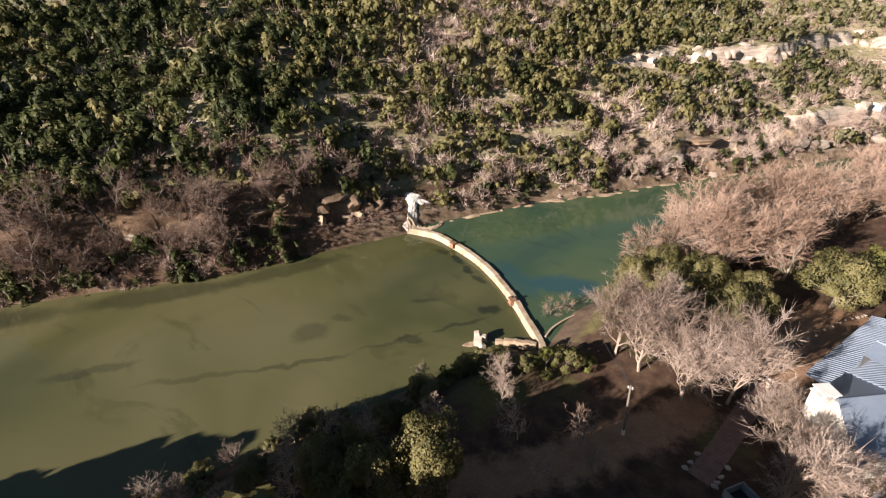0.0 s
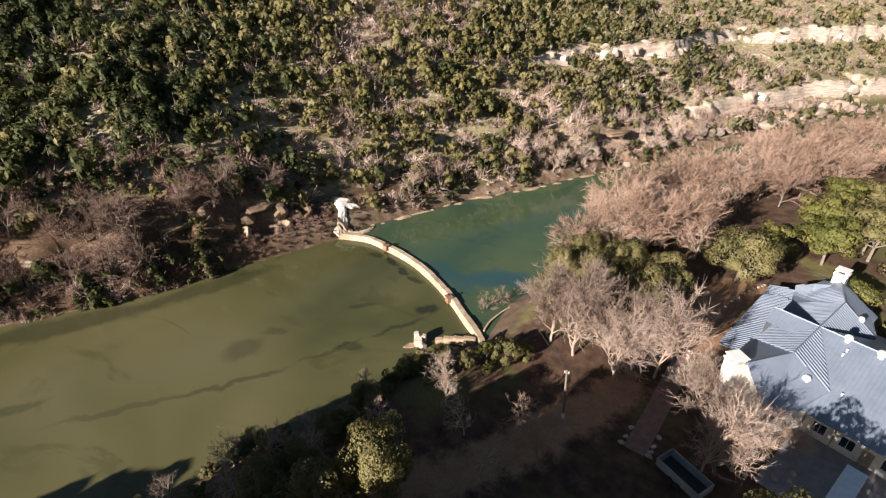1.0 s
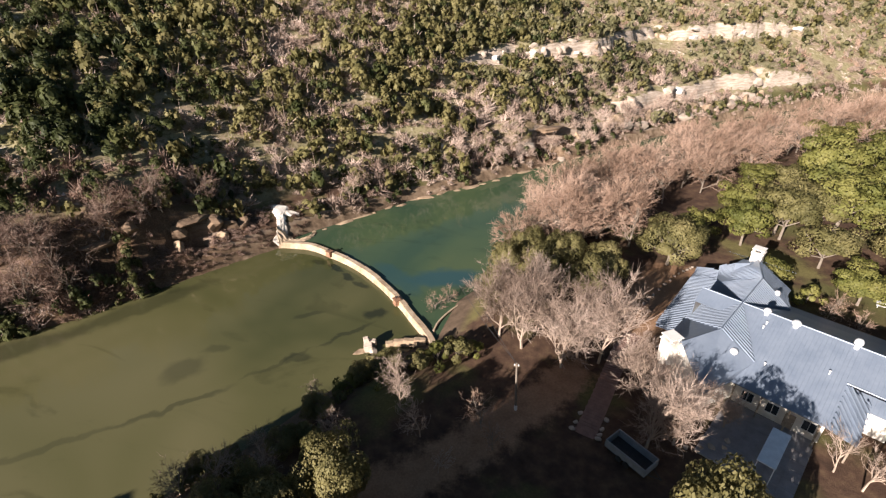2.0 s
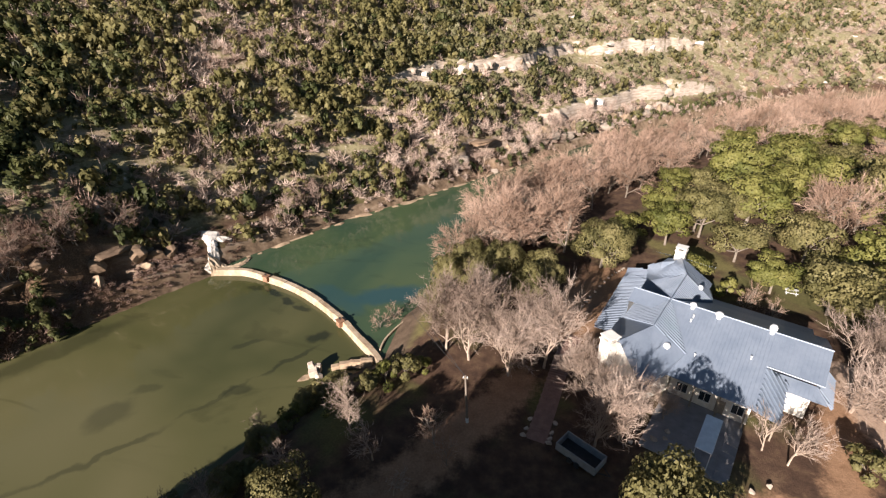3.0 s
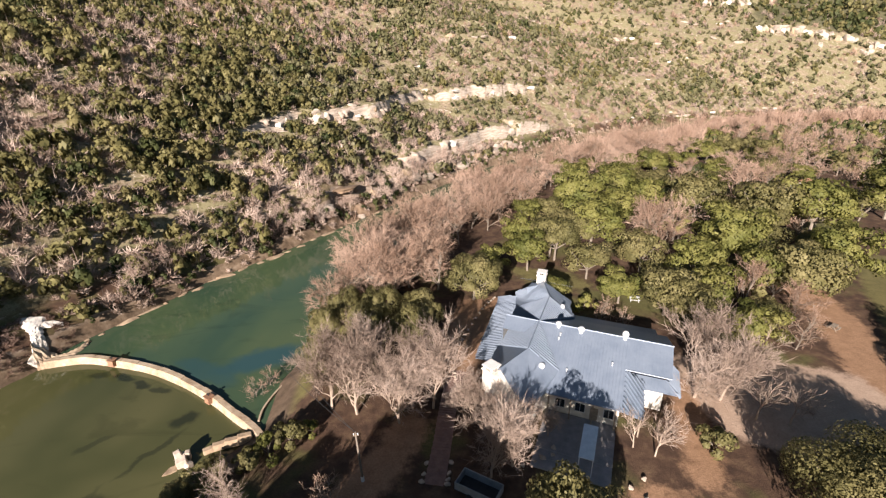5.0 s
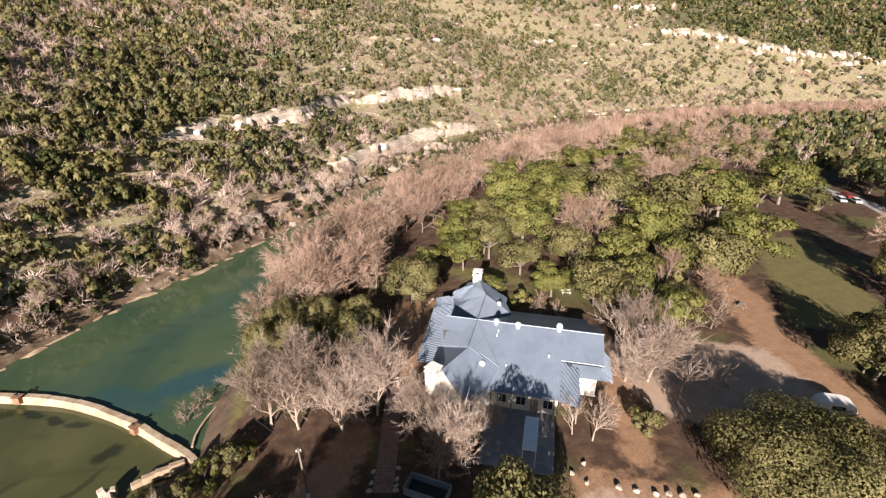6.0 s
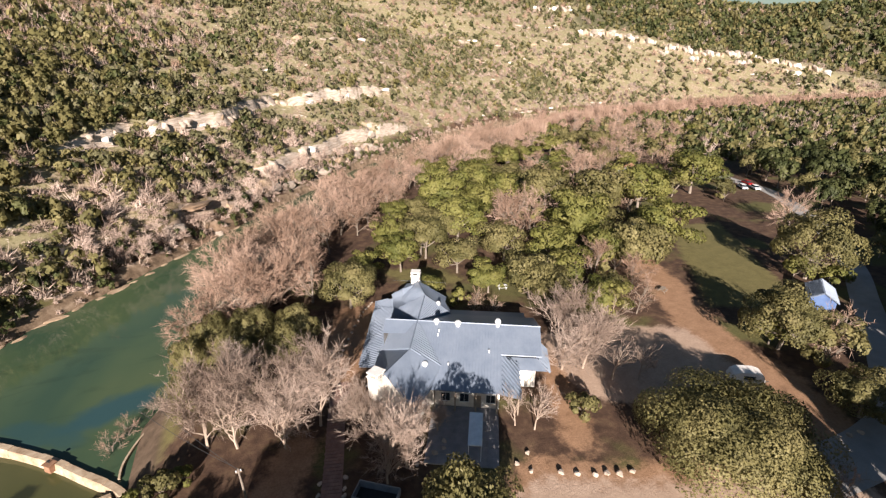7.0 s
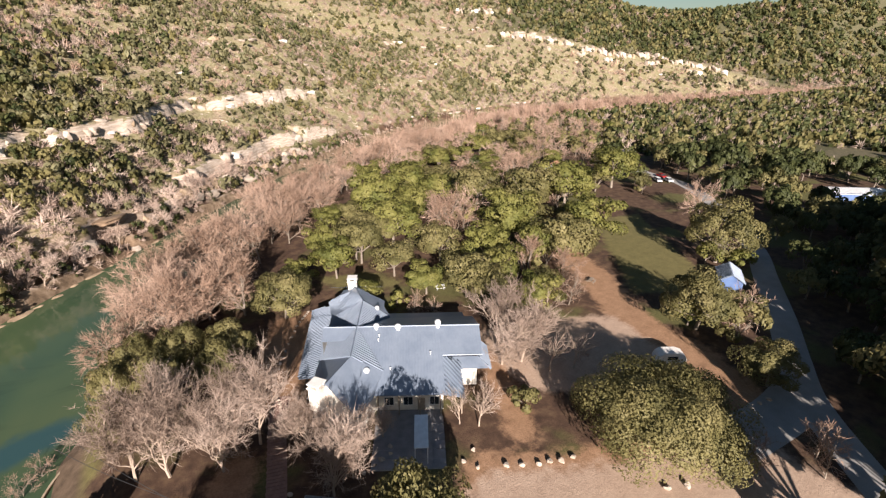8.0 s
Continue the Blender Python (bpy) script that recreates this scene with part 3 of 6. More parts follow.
scatter("hillside_bare_shrubs", bush_twig, spots[~green & (pick < 2) & near_by & ~foot], TWIG, "bare grey-brown shrubs covering a hillside", "shrubs", rng)
scatter("hillside_bare_shrubs", bush_twig2, spots[~green & (pick == 2) & near_by & ~foot], PINK_TWIG, "bare pinkish shrubs covering a hillside", "shrubs", rng)
scatter("hillside_bare_shrubs", bush_twig2, spots[~green & near_by & foot], BROWN_TWIG, "bare brown shrubs at the foot of a hillside", "shrubs", rng)
scatter("far_hillside_junipers", far_leaf, spots[green & dark & ~near_by], JUNIPER, "dark green junipers on a far hillside", "shrubs", rng)
scatter("far_hillside_scrub", far_leaf, spots[green & ~dark & scrub & ~near_by], SCRUB, "pale olive scrub on a far dry hillside", "shrubs", rng)
scatter("far_hillside_oaks", far_leaf, spots[green & ~dark & ~scrub & ~near_by], OAK, "olive green scrub on a far hillside", "shrubs", rng)
scatter("far_hillside_bare_shrubs", far_twig, spots[~green & (pick < 2) & ~near_by], TWIG, "bare grey-brown shrubs on a far hillside", "shrubs", rng)
scatter("far_hillside_bare_shrubs", far_twig, spots[~green & (pick == 2) & ~near_by], CYPRESS_TWIG, "bare tan shrubs on a far hillside", "shrubs", rng)


# ---- trees ----
def tubes(segments, sides):
    """Tapered tubes along segments of start, end, radius, radius."""
    p0, p1 = np.array([s[0] for s in segments]), np.array([s[1] for s in segments])
    r0, r1 = np.array([s[2] for s in segments]), np.array([s[3] for s in segments])
    d = p1 - p0
    d /= np.linalg.norm(d, axis=1, keepdims=True) + 1e-9
    a = np.cross(d, np.where(np.abs(d[:, 2:3]) > 0.9, [[1.0, 0, 0]], [[0, 0, 1.0]]))
    a /= np.linalg.norm(a, axis=1, keepdims=True) + 1e-9
    b = np.cross(d, a)
    rings = []
    for p, r in ((p0, r0), (p1, r1)):
        for k in range(sides):
            t = 2 * math.pi * k / sides
            rings.append(p + (a * math.cos(t) + b * math.sin(t)) * r[:, None])
    v = np.stack(rings, 1)
    f = np.array([[k, (k + 1) % sides, sides + (k + 1) % sides, sides + k] for k in range(sides)])
    return v.reshape(-1, 3), (f[None] + (np.arange(len(segments)) * 2 * sides)[:, None, None]).reshape(-1, 4)


def grow(rng, height, spread_out, upright, levels, forks, trunk=0.16):
    """Branches by level, from one trunk: lists of (start, end, radius, radius)."""
    out = [[] for _ in range(levels)]

    def branch(p, d, length, r, level):
        steps = 4 if level < 2 else 2
        pts = [p]
        for k in range(steps):
            d = d + rng.normal(size=3) * (0.10 + 0.07 * level) + np.array([0, 0, upright * 0.10])
            d = d / np.linalg.norm(d)
            pts.append(pts[-1] + d * length / steps)
            out[level].append((pts[-2], pts[-1], r * (1 - 0.6 * k / steps), r * (1 - 0.6 * (k + 1) / steps)))
        if level + 1 < levels:
            for j in range(forks[level]):
                s = rng.uniform(0.35 if level else trunk, 1.0) if j else 1.0
                k = min(int(s * steps), steps - 1)
                q = pts[k] + (pts[k + 1] - pts[k]) * (s * steps - k)
                side = rng.normal(size=3)
                side -= d * (side @ d)
                side /= np.linalg.norm(side)
                nd = d * (0.75 if level else 0.8) + side * spread_out * rng.uniform(0.6, 1.2)
                branch(q, nd / np.linalg.norm(nd), length * rng.uniform(0.5, 0.78), r * 0.48, level + 1)

    branch(np.zeros(3), np.array([0.03, 0.02, 1.0]), height * 0.45, height * 0.017, 0)
    return out


def part(name, verts, faces, mat, parent, label="", normals=None):
    ob = quick_mesh(name, verts, faces, mat, normals=normals)
    ob.parent = parent
    return tagged(ob, label)


def bare_tree(name, seed, height, spread_out, upright, forks, twigs, mat, bark, label, category="tree", twig_w=0.022):
    r = np.random.RandomState(seed)
    lv = grow(r, height, spread_out, upright, len(forks) + 1, forks)
    tree = new(name)
    part("trunk", *tubes([s for l in lv[:3] for s in l], 5), bark, tree)
    fine = [s for l in lv[3:] for s in l]
    ends = [s for l in lv[2:] for s in l]
    k = r.randint(0, len(ends), twigs)
    p0, p1 = np.array([ends[i][0] for i in k]), np.array([ends[i][1] for i in k])
    s = p0 + (p1 - p0) * r.uniform(0.1, 1, twigs)[:, None]
    d = (p1 - p0) / (np.linalg.norm(p1 - p0, axis=1, keepdims=True) + 1e-9)
    e = s + (d + r.normal(size=(twigs, 3)) * 0.55 + [0, 0, upright * 0.25]) * r.uniform(0.35, 0.9, twigs)[:, None] * height / 11
    tv, tf = blades(s, e, twig_w, r)
    fv, ff = tubes(fine, 3)
    n = len(fv)
    tri = np.concatenate([ff[:, [0, 1, 2]], ff[:, [0, 2, 3]], tf + n])
    tagged(part("crown", np.concatenate([fv, tv]), tri, mat, tree, "fine bare twigs"), kind="stuff")
    return tagged(tree, label, category)


def leaf_tree(name, seed, radius, height, cards, clumps, size, mat, bark, label, flat=False, low=False, whole=False):
    """A trunk with limbs under a crown of leaf sprays in uneven clumps."""
    r = np.random.RandomState(seed)
    tree = new(name)
    base = height * (0.56 if flat else 0.3 if low else 0.48)
    if flat:
        c = np.stack([r.uniform(-1, 1, clumps) * radius * 0.7, r.uniform(-1, 1, clumps) * radius * 0.7, base + height * r.uniform(-0.16, 0.28, clumps)], 1)
        size_c = radius * r.uniform(0.20, 0.42, clumps)[:, None] * [1, 1, 0.58]
    else:
        u = r.normal(size=(clumps, 3))
        u /= np.linalg.norm(u, axis=1, keepdims=True)
        u[:, 2] = np.where(u[:, 2] < -0.35, -u[:, 2], u[:, 2])
        c = u * r.uniform(0.42, 0.82, clumps)[:, None] * [radius, radius, height * 0.46] + [0, 0, base]
        size_c = radius * r.uniform(0.14, 0.36, clumps)[:, None] * [1, 1, 0.8]
    k = r.randint(0, clumps, cards)
    radial = (c - [0, 0, base - 0.1 * height]) / [radius, radius, height * 0.46]
    radial /= np.linalg.norm(radial, axis=1, keepdims=True) + 1e-9
    p = r.normal(size=(cards, 3)) + radial[k] * (0.45 if flat else 0.75)
    p /= np.linalg.norm(p, axis=1, keepdims=True)
    out = p + radial[k] * 0.5
    p = c[k] + p * size_c[k] * (r.uniform(0.4, 1, cards) ** 0.35)[:, None]
    segs = [((0, 0, -0.4), (0.02 * radius, 0.03 * radius, base * 0.5), radius * 0.05, radius * 0.036)]
    fork = np.array(segs[0][1])
    limbs = []
    for q in c[: max(6, clumps // 3)]:
        m = (fork + q) / 2 + r.normal(size=3) * radius * 0.06
        pair = [(fork, m, radius * 0.022, radius * 0.014), (m, q, radius * 0.014, radius * 0.006)]
        if not whole:
            part("limb", *tubes(pair, 6), bark, tree)
        else:
            limbs += pair
    part("trunk", *tubes([(np.array(a), np.array(b), i, j) for a, b, i, j in segs] + limbs, 6), bark, tree)
    lv, lf, ln = leaf_cards(p, size, r, out)
    tagged(part("crown", lv, lf, mat, tree, normals=ln), kind="stuff")
    return tagged(tree, label, "tree")


def plant(kinds, spots, group, r, unit, sink=0.15, stretch=1.0):
    """Copies of the kinds at rows of x, y, radius; unit: the radius that the kinds were built with. The first of each kind is moved, not copied."""
    for i, (x, y, radius) in enumerate(spots):
        s = radius / unit
        m = pose(x, y, ground_at(x, y) - sink, r.uniform(-3, 3), r.uniform(-3, 3), r.uniform(0, 360)) @ Matrix.Diagonal((s, s, s * stretch * r.uniform(0.88, 1.12), 1))
        k = kinds[i % len(kinds)]
        if "planted" in k:
            ob = copy_thing(k, m @ Matrix.Diagonal((*[1 / v for v in k.scale], 1)))
        else:
            ob, k["planted"] = k, 1
            ob.matrix_basis = m
        tagged(ob, group=group)


rt = np.random.RandomState(9)
# bare pecans by the path and the house
PECANS = [(1.6, 50.8, 4.2), (3.5, 53.4, 4.2), (6.3, 53.0, 4.4), (4.6, 56.5, 4.2), (-3.9, 53.2, 4.4), (-7.3, 54.8, 4.2), (-5.6, 58.5, 4.0), (0.0, 57.5, 4.2), (11.4, 40.6, 3.6), (14.2, 41.8, 3.2), (12.2, 43.4, 3.3), (10.4, 52.0, 2.3), (11.5, 49.8, 2.6), (19.9, 45.7, 2.2), (45.8, 49.0, 4.6), (42.6, 50.0, 4.4), (45.5, 54.5, 4.5), (-3.5, 61.5, 3.6)]
pecans = [bare_tree("pecan_tree", 20 + i, 11.5, 0.46, 0.85, (9, 5, 4, 2), 4200, TWIG, PALE_BARK, "tall bare pale-barked tree on a winter lawn", twig_w=0.026) for i in range(4)]
plant(pecans, PECANS, "bare trees by the house", rt, 4.2)
small = bare_tree("bare_sapling", 31, 6.2, 0.5, 0.6, (7, 5, 3), 420, TWIG, PALE_BARK, "small bare tree on a shaded lawn")
plant([small], [(-12.7, 35.3, 2.0), (48.0, 44.8, 2.6), (51.5, 43.2, 2.4), (-9.5, 31.5, 1.3), (31.5, 40.8, 2.3), (33.0, 42.4, 2.2), (29.6, 42.5, 1.9)], "bare saplings", rt, 2.0)
red = bare_tree("bare_bush", 33, 5.6, 0.75, 0.5, (9, 5, 3), 600, CYPRESS_TWIG, BARK, "reddish bare bush on a shaded lawn")
plant([red], [(-6.3, 38.1, 2.3), (-4.6, 35.8, 1.6), (38.4, 71.1, 2.1), (41.3, 68.5, 1.6), (57.1, 71.6, 2.4), (-19.6, 64.5, 2.0), (-18.0, 67.0, 1.6), (53.5, 17.5, 2.6), (60.5, 12.5, 3.0), (63.0, 14.5, 2.4), (81.5, 35.0, 4.0), (66.0, 58.5, 3.0)], "bare bushes", rt, 2.3)

# the river's edge above the weir: a belt of tall bare cypresses
def along(line, lo, hi, n, r, start, end):
    """Rows of x, y on the right of a line, between lo and hi from it."""
    p = np.array(line, float)
    seg = np.linalg.norm(np.diff(p, axis=0), axis=1)
    s = np.concatenate([[0], np.cumsum(seg)])
    t = r.uniform(s[start], s[end], n)
    k = np.clip(np.searchsorted(s, t) - 1, 0, len(seg) - 1)
    d = (p[k + 1] - p[k]) / seg[k][:, None]
    q = p[k] + d * (t - s[k])[:, None]
    off = r.uniform(lo, hi, n)[:, None]
    return q + np.stack([d[:, 1], -d[:, 0]], 1) * off


cypress = [bare_tree("bald_cypress", 40 + i, 13.5, 0.55, 0.35, (9, 5, 2), 2700, CYPRESS_TWIG, BARK, "tall bare tan cypress on a river bank", twig_w=0.032) for i in range(3)]
i0 = NEAR_BANK.index((-11.5, 97))
belt = np.concatenate([along(NEAR_BANK, 6, 20, 16, rt, i0 - 1, i0), along(NEAR_BANK, 2.5, 25, 105, rt, i0, i0 + 4)])
belt = belt[belt[:, 1] > 79]
belt = [(x, y, rt.uniform(3.6, 5.4)) for x, y in belt]
plant(cypress, belt, "bare cypresses on the river bank", rt, 4.6)
far_row = along(FAR_BANK, -0.3, -8, 80, rt, 3, 8)
pinks = [bare_tree("bank_tree", 50 + i, 10.5, 0.55, 0.5, (8, 5, 2), 1300, PINK_TWIG, PALE_BARK, "bare pinkish-tan tree on a shaded river bank", twig_w=0.032) for i in range(2)]
tuft = along(FAR_BANK, -0.5, -7, 900, rng, 5, 8)
tuft = tuft[sunny_lane(tuft[:, 0], tuft[:, 1]) & (np.hypot(tuft[:, 0] + 58.8, tuft[:, 1] - 81) > 2.6)]
w = rng.uniform(0.4, 0.9, len(tuft))
scatter("bank_scrub", bush_twig, np.stack([tuft[:, 0], tuft[:, 1], height(tuft[:, 0], tuft[:, 1]), w, w * rng.uniform(0.6, 1.0, len(w))], 1), BROWN_TWIG, "low brown scrub on an open river bank", "shrubs", rng)
browns = [bare_tree("bank_tree", 54 + i, 10.5, 0.55, 0.5, (8, 5, 2), 1300, BROWN_TWIG, BARK, "bare reddish-brown tree on a shaded river bank", twig_w=0.03) for i in range(2)]
plant(browns, [(x, y, rt.uniform(2.6, 3.8)) for x, y in far_row if math.hypot(x + 58, y - 80) > 6 and not (y > 52 and abs((x + 59) * 0.906 - (y - 82) * 0.423) < 6.0) and math.hypot(x + 67, y - 68) > 4], "bare trees on the far bank", rt, 3.8)
# low growth overhanging the far water's edge
edge = np.concatenate([along(FAR_BANK, 0.3, -2.5, 420, rng, 2, 8), along(FAR_BANK, -0.2, -5, 520, rng, 2, 8), along(FAR_BANK, -0.6, -5, 330, rng, 8, 15)])
edge = edge[(np.hypot(edge[:, 0] + 58.5, edge[:, 1] - 81) > 4) & ~sunny_lane(edge[:, 0], edge[:, 1])]
w = rng.uniform(0.8, 1.9, len(edge))
spots = np.stack([edge[:, 0], edge[:, 1], height(edge[:, 0], edge[:, 1]), w, w * rng.uniform(0.9, 1.6, len(edge))], 1)
pick = rng.randint(0, 4, len(edge))
below = 0.6 * edge[:, 0] + 0.8 * edge[:, 1] < 24
scatter("bank_shrubs", bush_twig2, spots[(pick < 2) & ~below], PINK_TWIG, "bare tan shrubs along a river bank", "shrubs", rng)
scatter("bank_shrubs", bush_twig2, spots[(pick < 2) & below], BROWN_TWIG, "bare brown shrubs along a river bank", "shrubs", rng)
scatter("bank_shrubs", bush_twig, spots[pick == 2], TWIG, "bare grey shrubs along a river bank", "shrubs", rng)
scatter("bank_junipers", bush_leaf, spots[pick == 3], JUNIPER, "dark green shrubs along a river bank", "shrubs", rng)
far_row2 = along(FAR_BANK, -1.5, -7, 40, rt, 9, 14)
plant(pinks, [(x, y, rt.uniform(2.0, 3.2)) for x, y in far_row2], "bare trees on the far bank", rt, 3.8)

# evergreen oaks
oaks = [leaf_tree("live_oak", 60 + i, 6.0, 9.5, 13000, 44, 0.25, OAK, BARK, "rounded evergreen oak with dense olive-green leaves") for i in range(3)]
plant(oaks, [(17.8, 82.4, 6.4), (110.4, 55.2, 9.0), (62.8, 62.6, 4.3)], "evergreen oaks", rt, 6.0, stretch=1.2)
plant(oaks, [(-3.0, 69.0, 4.6), (4.0, 66.0, 4.4), (0.5, 74.5, 4.2), (-6.0, 76.5, 4.0), (6.5, 72.0, 4.2), (-8.6, 70.0, 3.6), (-9.5, 64.5, 3.2)], "evergreen oaks", rt, 6.0, stretch=1.45)
plant(oaks, [(72.5, 24.9, 5.4), (78.5, 40.0, 7.4)], "evergreen oaks", rt, 6.0, stretch=1.05)
plant(oaks, [(-17.5, 24.6, 4.3), (-20.6, 20.6, 4.0), (-26.6, 19.9, 3.0), (-22.6, 18.0, 3.2), (-24.5, 23.0, 2.6)], "evergreen oaks", rt, 6.0, stretch=1.6)
plant(oaks, [(14.9, 24.6, 5.8)], "evergreen oaks", rt, 6.0, stretch=1.75)
big = leaf_tree("live_oak", 70, 11.0, 10.5, 64000, 90, 0.24, OAK, BARK, "broad old evergreen oak spreading over a gravel yard")
big.matrix_basis = pose(47.7, 26.9, -0.1)
brights = [leaf_tree("evergreen_shrub", 75 + i, 2.6, 3.8, 1500, 16, 0.29, BRIGHT if i else OAK, BARK, "bright green leafy shrub", low=True) for i in range(2)]
plant(brights, [(-23.9, 31.4, 2.0), (-19.9, 42.5, 1.6), (-16.3, 46.4, 2.0), (-14.2, 47.6, 2.2), (-11.9, 48.8, 2.4), (-10.2, 50.4, 1.8), (38.8, 40.5, 2.6), (37.5, 76.0, 2.3)], "bright green shrubs", rt, 2.3, stretch=1.15)
greys = [bare_tree("grey_shrub", 80, 5.0, 0.8, 0.5, (9, 5, 3), 700, TWIG, PALE_BARK, "pale grey twiggy shrub on a river bank")]
plant(greys, [(-21.0, 32.1, 2.2), (-17.4, 40.7, 2.4), (-30.9, 19.9, 1.8), (-28.3, 17.5, 1.8), (-16.2, 38.6, 1.8), (-20, 29, 2.0), (-26, 25.5, 2.0)], "grey shrubs", rt, 2.0, stretch=1.3)
thicket = along(NEAR_BANK, 2, 11, 46, rt, 3, 10)
thicket = [(x, y, rt.uniform(1.1, 2.3)) for x, y in thicket if math.hypot(x + 18, y - 56) > 5]
plant(brights, thicket[::3], "bright green shrubs", rt, 2.3)
plant(oaks, thicket[1::3], "evergreen oaks", rt, 6.0, stretch=1.2)
plant(greys, thicket[2::3], "grey shrubs", rt, 2.0)
pines = [leaf_tree("umbrella_oak", 90 + i, 4.6, 8.0, 5600, 34, 0.30, OAK if i == 1 else BRIGHT, BARK, "flat-topped yellow-green tree with a pale bare trunk", flat=True) for i in range(3)]
plant(pines, [(32.0, 93.8, 4.0), (39.8, 98.5, 4.4), (50.9, 104.4, 6.4), (57.2, 126.5, 6.4), (43.1, 88.3, 4.0), (31.9, 78.5, 2.9), (44.8, 77.2, 3.6), (50.9, 71.7, 4.3), (59.1, 71.4, 4.0), (77.5, 91.2, 6.2), (97.2, 107.0, 6.8), (107.7, 101.9, 7.4), (58.0, 58.7, 3.7), (52.5, 65.8, 3.7), (72.7, 138.5, 6.0), (78.0, 128.4, 5.0), (78.3, 72.3, 5.6), (143.6, 113.8, 7.8), (90.8, 76.4, 6.0), (87.7, 119.8, 6.0), (73.0, 76.6, 4.4), (64.5, 84.5, 4.5), (56.0, 90.0, 4.2)], "flat-topped evergreens", rt, 3.5)
GROVE = [(20, 88), (24, 104), (38, 128), (66, 168), (98, 186), (150, 220), (196, 196), (140, 128), (112, 112), (84, 84), (62, 72), (46, 82)]
grove = []
for x, y, q in zip(rt.uniform(18, 200, 900), rt.uniform(70, 222, 900), rt.uniform(3.6, 6.4, 900)):
    room = [math.hypot(x - a, y - b) - 0.62 * (q + c) for a, b, c in grove]
    if len(grove) < 62 and float(inside(np.array([x]), np.array([y]), GROVE)[0]) > 2 and min(room, default=1) > 0 and math.hypot(x - 66, y - 100) > 11 and math.hypot(x - 107, y - 164) > 6 and math.hypot(x - 141, y - 142) > 9:
        grove.append((x, y, q))
plant(pines + oaks[:1], [g for i, g in enumerate(grove) if i % 6], "flat-topped evergreens", rt, 4.6)
plant(cypress, grove[::6], "bare trees behind the house", rt, 4.6)
plant(cypress, [(62.1, 97.1, 5.8), (73.9, 106.4, 5.4), (66.5, 101.5, 5.4)], "bare trees behind the house", rt, 4.6)

# tall oaks added out of view, under and behind the camera and by the lane, to cast shade
tall = [leaf_tree("unseen_shade_oak", 95 + i, 6.0, 17.0, 2200, 40, 1.4, OAK, BARK, "tall evergreen oak out of view, added to shade the ground", whole=True) for i in range(2)]
plant(tall, [(-18.4, 10, 3.6), (-12, 11.5, 4.6), (-5.4, 12, 4.6), (1, 11, 4.6), (6, 12, 4.2), (-27, 1, 4.4), (-33, -1, 4.4), (-57, -12, 4.0), (-63, -19, 4.2), (-70, -26, 4.4), (49, 1, 6.0), (58, -8, 6.0)], "tall oaks", rt, 5.0, stretch=1.04)
plant(tall, [(-32.8, -4, 4.4), (-37, -5, 4.4), (-41, -4, 4.4), (-45, -5, 4.4), (-48.5, -7, 4.2)], "tall oaks", rt, 4.6, stretch=1.3)
plant(tall, [(-15.5, 5, 4.4), (-10.4, 6, 4.6), (-5.4, 5, 4.6), (-3, 1, 4.6), (2, 0, 4.6)], "tall oaks", rt, 4.6, stretch=1.34)
plant(tall, [(66, -12, 6), (74, -4, 6), (80, 4, 6), (88, 9, 6), (97, 14, 6), (106, 18, 6), (115, 22, 6), (125, 25, 6.2), (136, 28, 6.2), (148, 31, 6.4), (161, 34, 6.4), (86, -6, 6), (98, -1, 6.2), (110, 6, 6.2), (124, 10, 6.4)], "tall oaks", rt, 6.0, stretch=1.1)

# the wooded flats towards the bend
woods = [leaf_tree("woodland_oak", 100 + i, 4.6, 7.5, 1300, 18, 0.52, (OAK, JUNIPER, BRIGHT)[i % 3 if i < 3 else 0], BARK, "evergreen oak in a wood on the river flats") for i in range(4)]


ROAD = [(300, 232), (235, 180), (180, 134), (170, 103), (150, 76), (128.5, 56), (111.7, 44.5), (96.2, 34), (84, 26.5), (75, 20.5), (67, 12), (58, 0), (50, -14)]


def clearance(px, py):
    """How far places are from tracks, yards, the house, the road and the river."""
    d = np.minimum(np.hypot(px - 28, py - 54) - 24, -line_distance(px, py, NEAR_BANK) - 26)
    for l, h in TRACKS_AND_LIT_STRIP + [(ROAD, 3.0)]:
        d = np.minimum(d, np.abs(line_distance(px, py, l)) - h)
    for o, k in YARDS:
        d = np.minimum(d, -inside(px, py, o))
    for x, y in ((101.5, 47.2), (217, 68), (137.5, 139.5), (147, 146), (168.5, 110), (107.3, 164.4), (77.4, 63.2)):
        d = np.minimum(d, np.hypot(px - x, py - y) - 4)
    return np.minimum(np.minimum(d, np.hypot(px - 196, py - 60) - 15), np.hypot(px - 65, py - 37) - 10)


def wood_spots(n, most, x0, x1, y0, y1, near_d, far_d, r0, r1, side, tight, r):
    """Rows of x, y, radius for trees that keep apart from one another."""
    px, py, pr = r.uniform(x0, x1, n), r.uniform(y0, y1, n), r.uniform(r0, r1, n)
    d = np.hypot(px, py)
    ok = (d > near_d) & (d < far_d) & (np.degrees(np.arctan2(px, py)) < 97) & (clearance(px, py) > pr * 0.5) & (line_distance(px, py, ROAD) * side > 0)
    out = []
    for x, y, q in zip(px[ok], py[ok], pr[ok]):
        if len(out) < most and (not out or np.min(np.hypot(np.array(out)[:, 0] - x, np.array(out)[:, 1] - y) - (np.array(out)[:, 2] + q) * tight) > 0):
            out.append((x, y, q))
    return out


spots = wood_spots(1500, 120, 60, 330, 20, 260, 70, 330, 3.2, 5.6, -1, 0.62, rt)
dark_wood = wood_spots(4000, 190, 75, 260, -40, 170, 78, 250, 3.6, 6.0, 1, 0.42, rt)
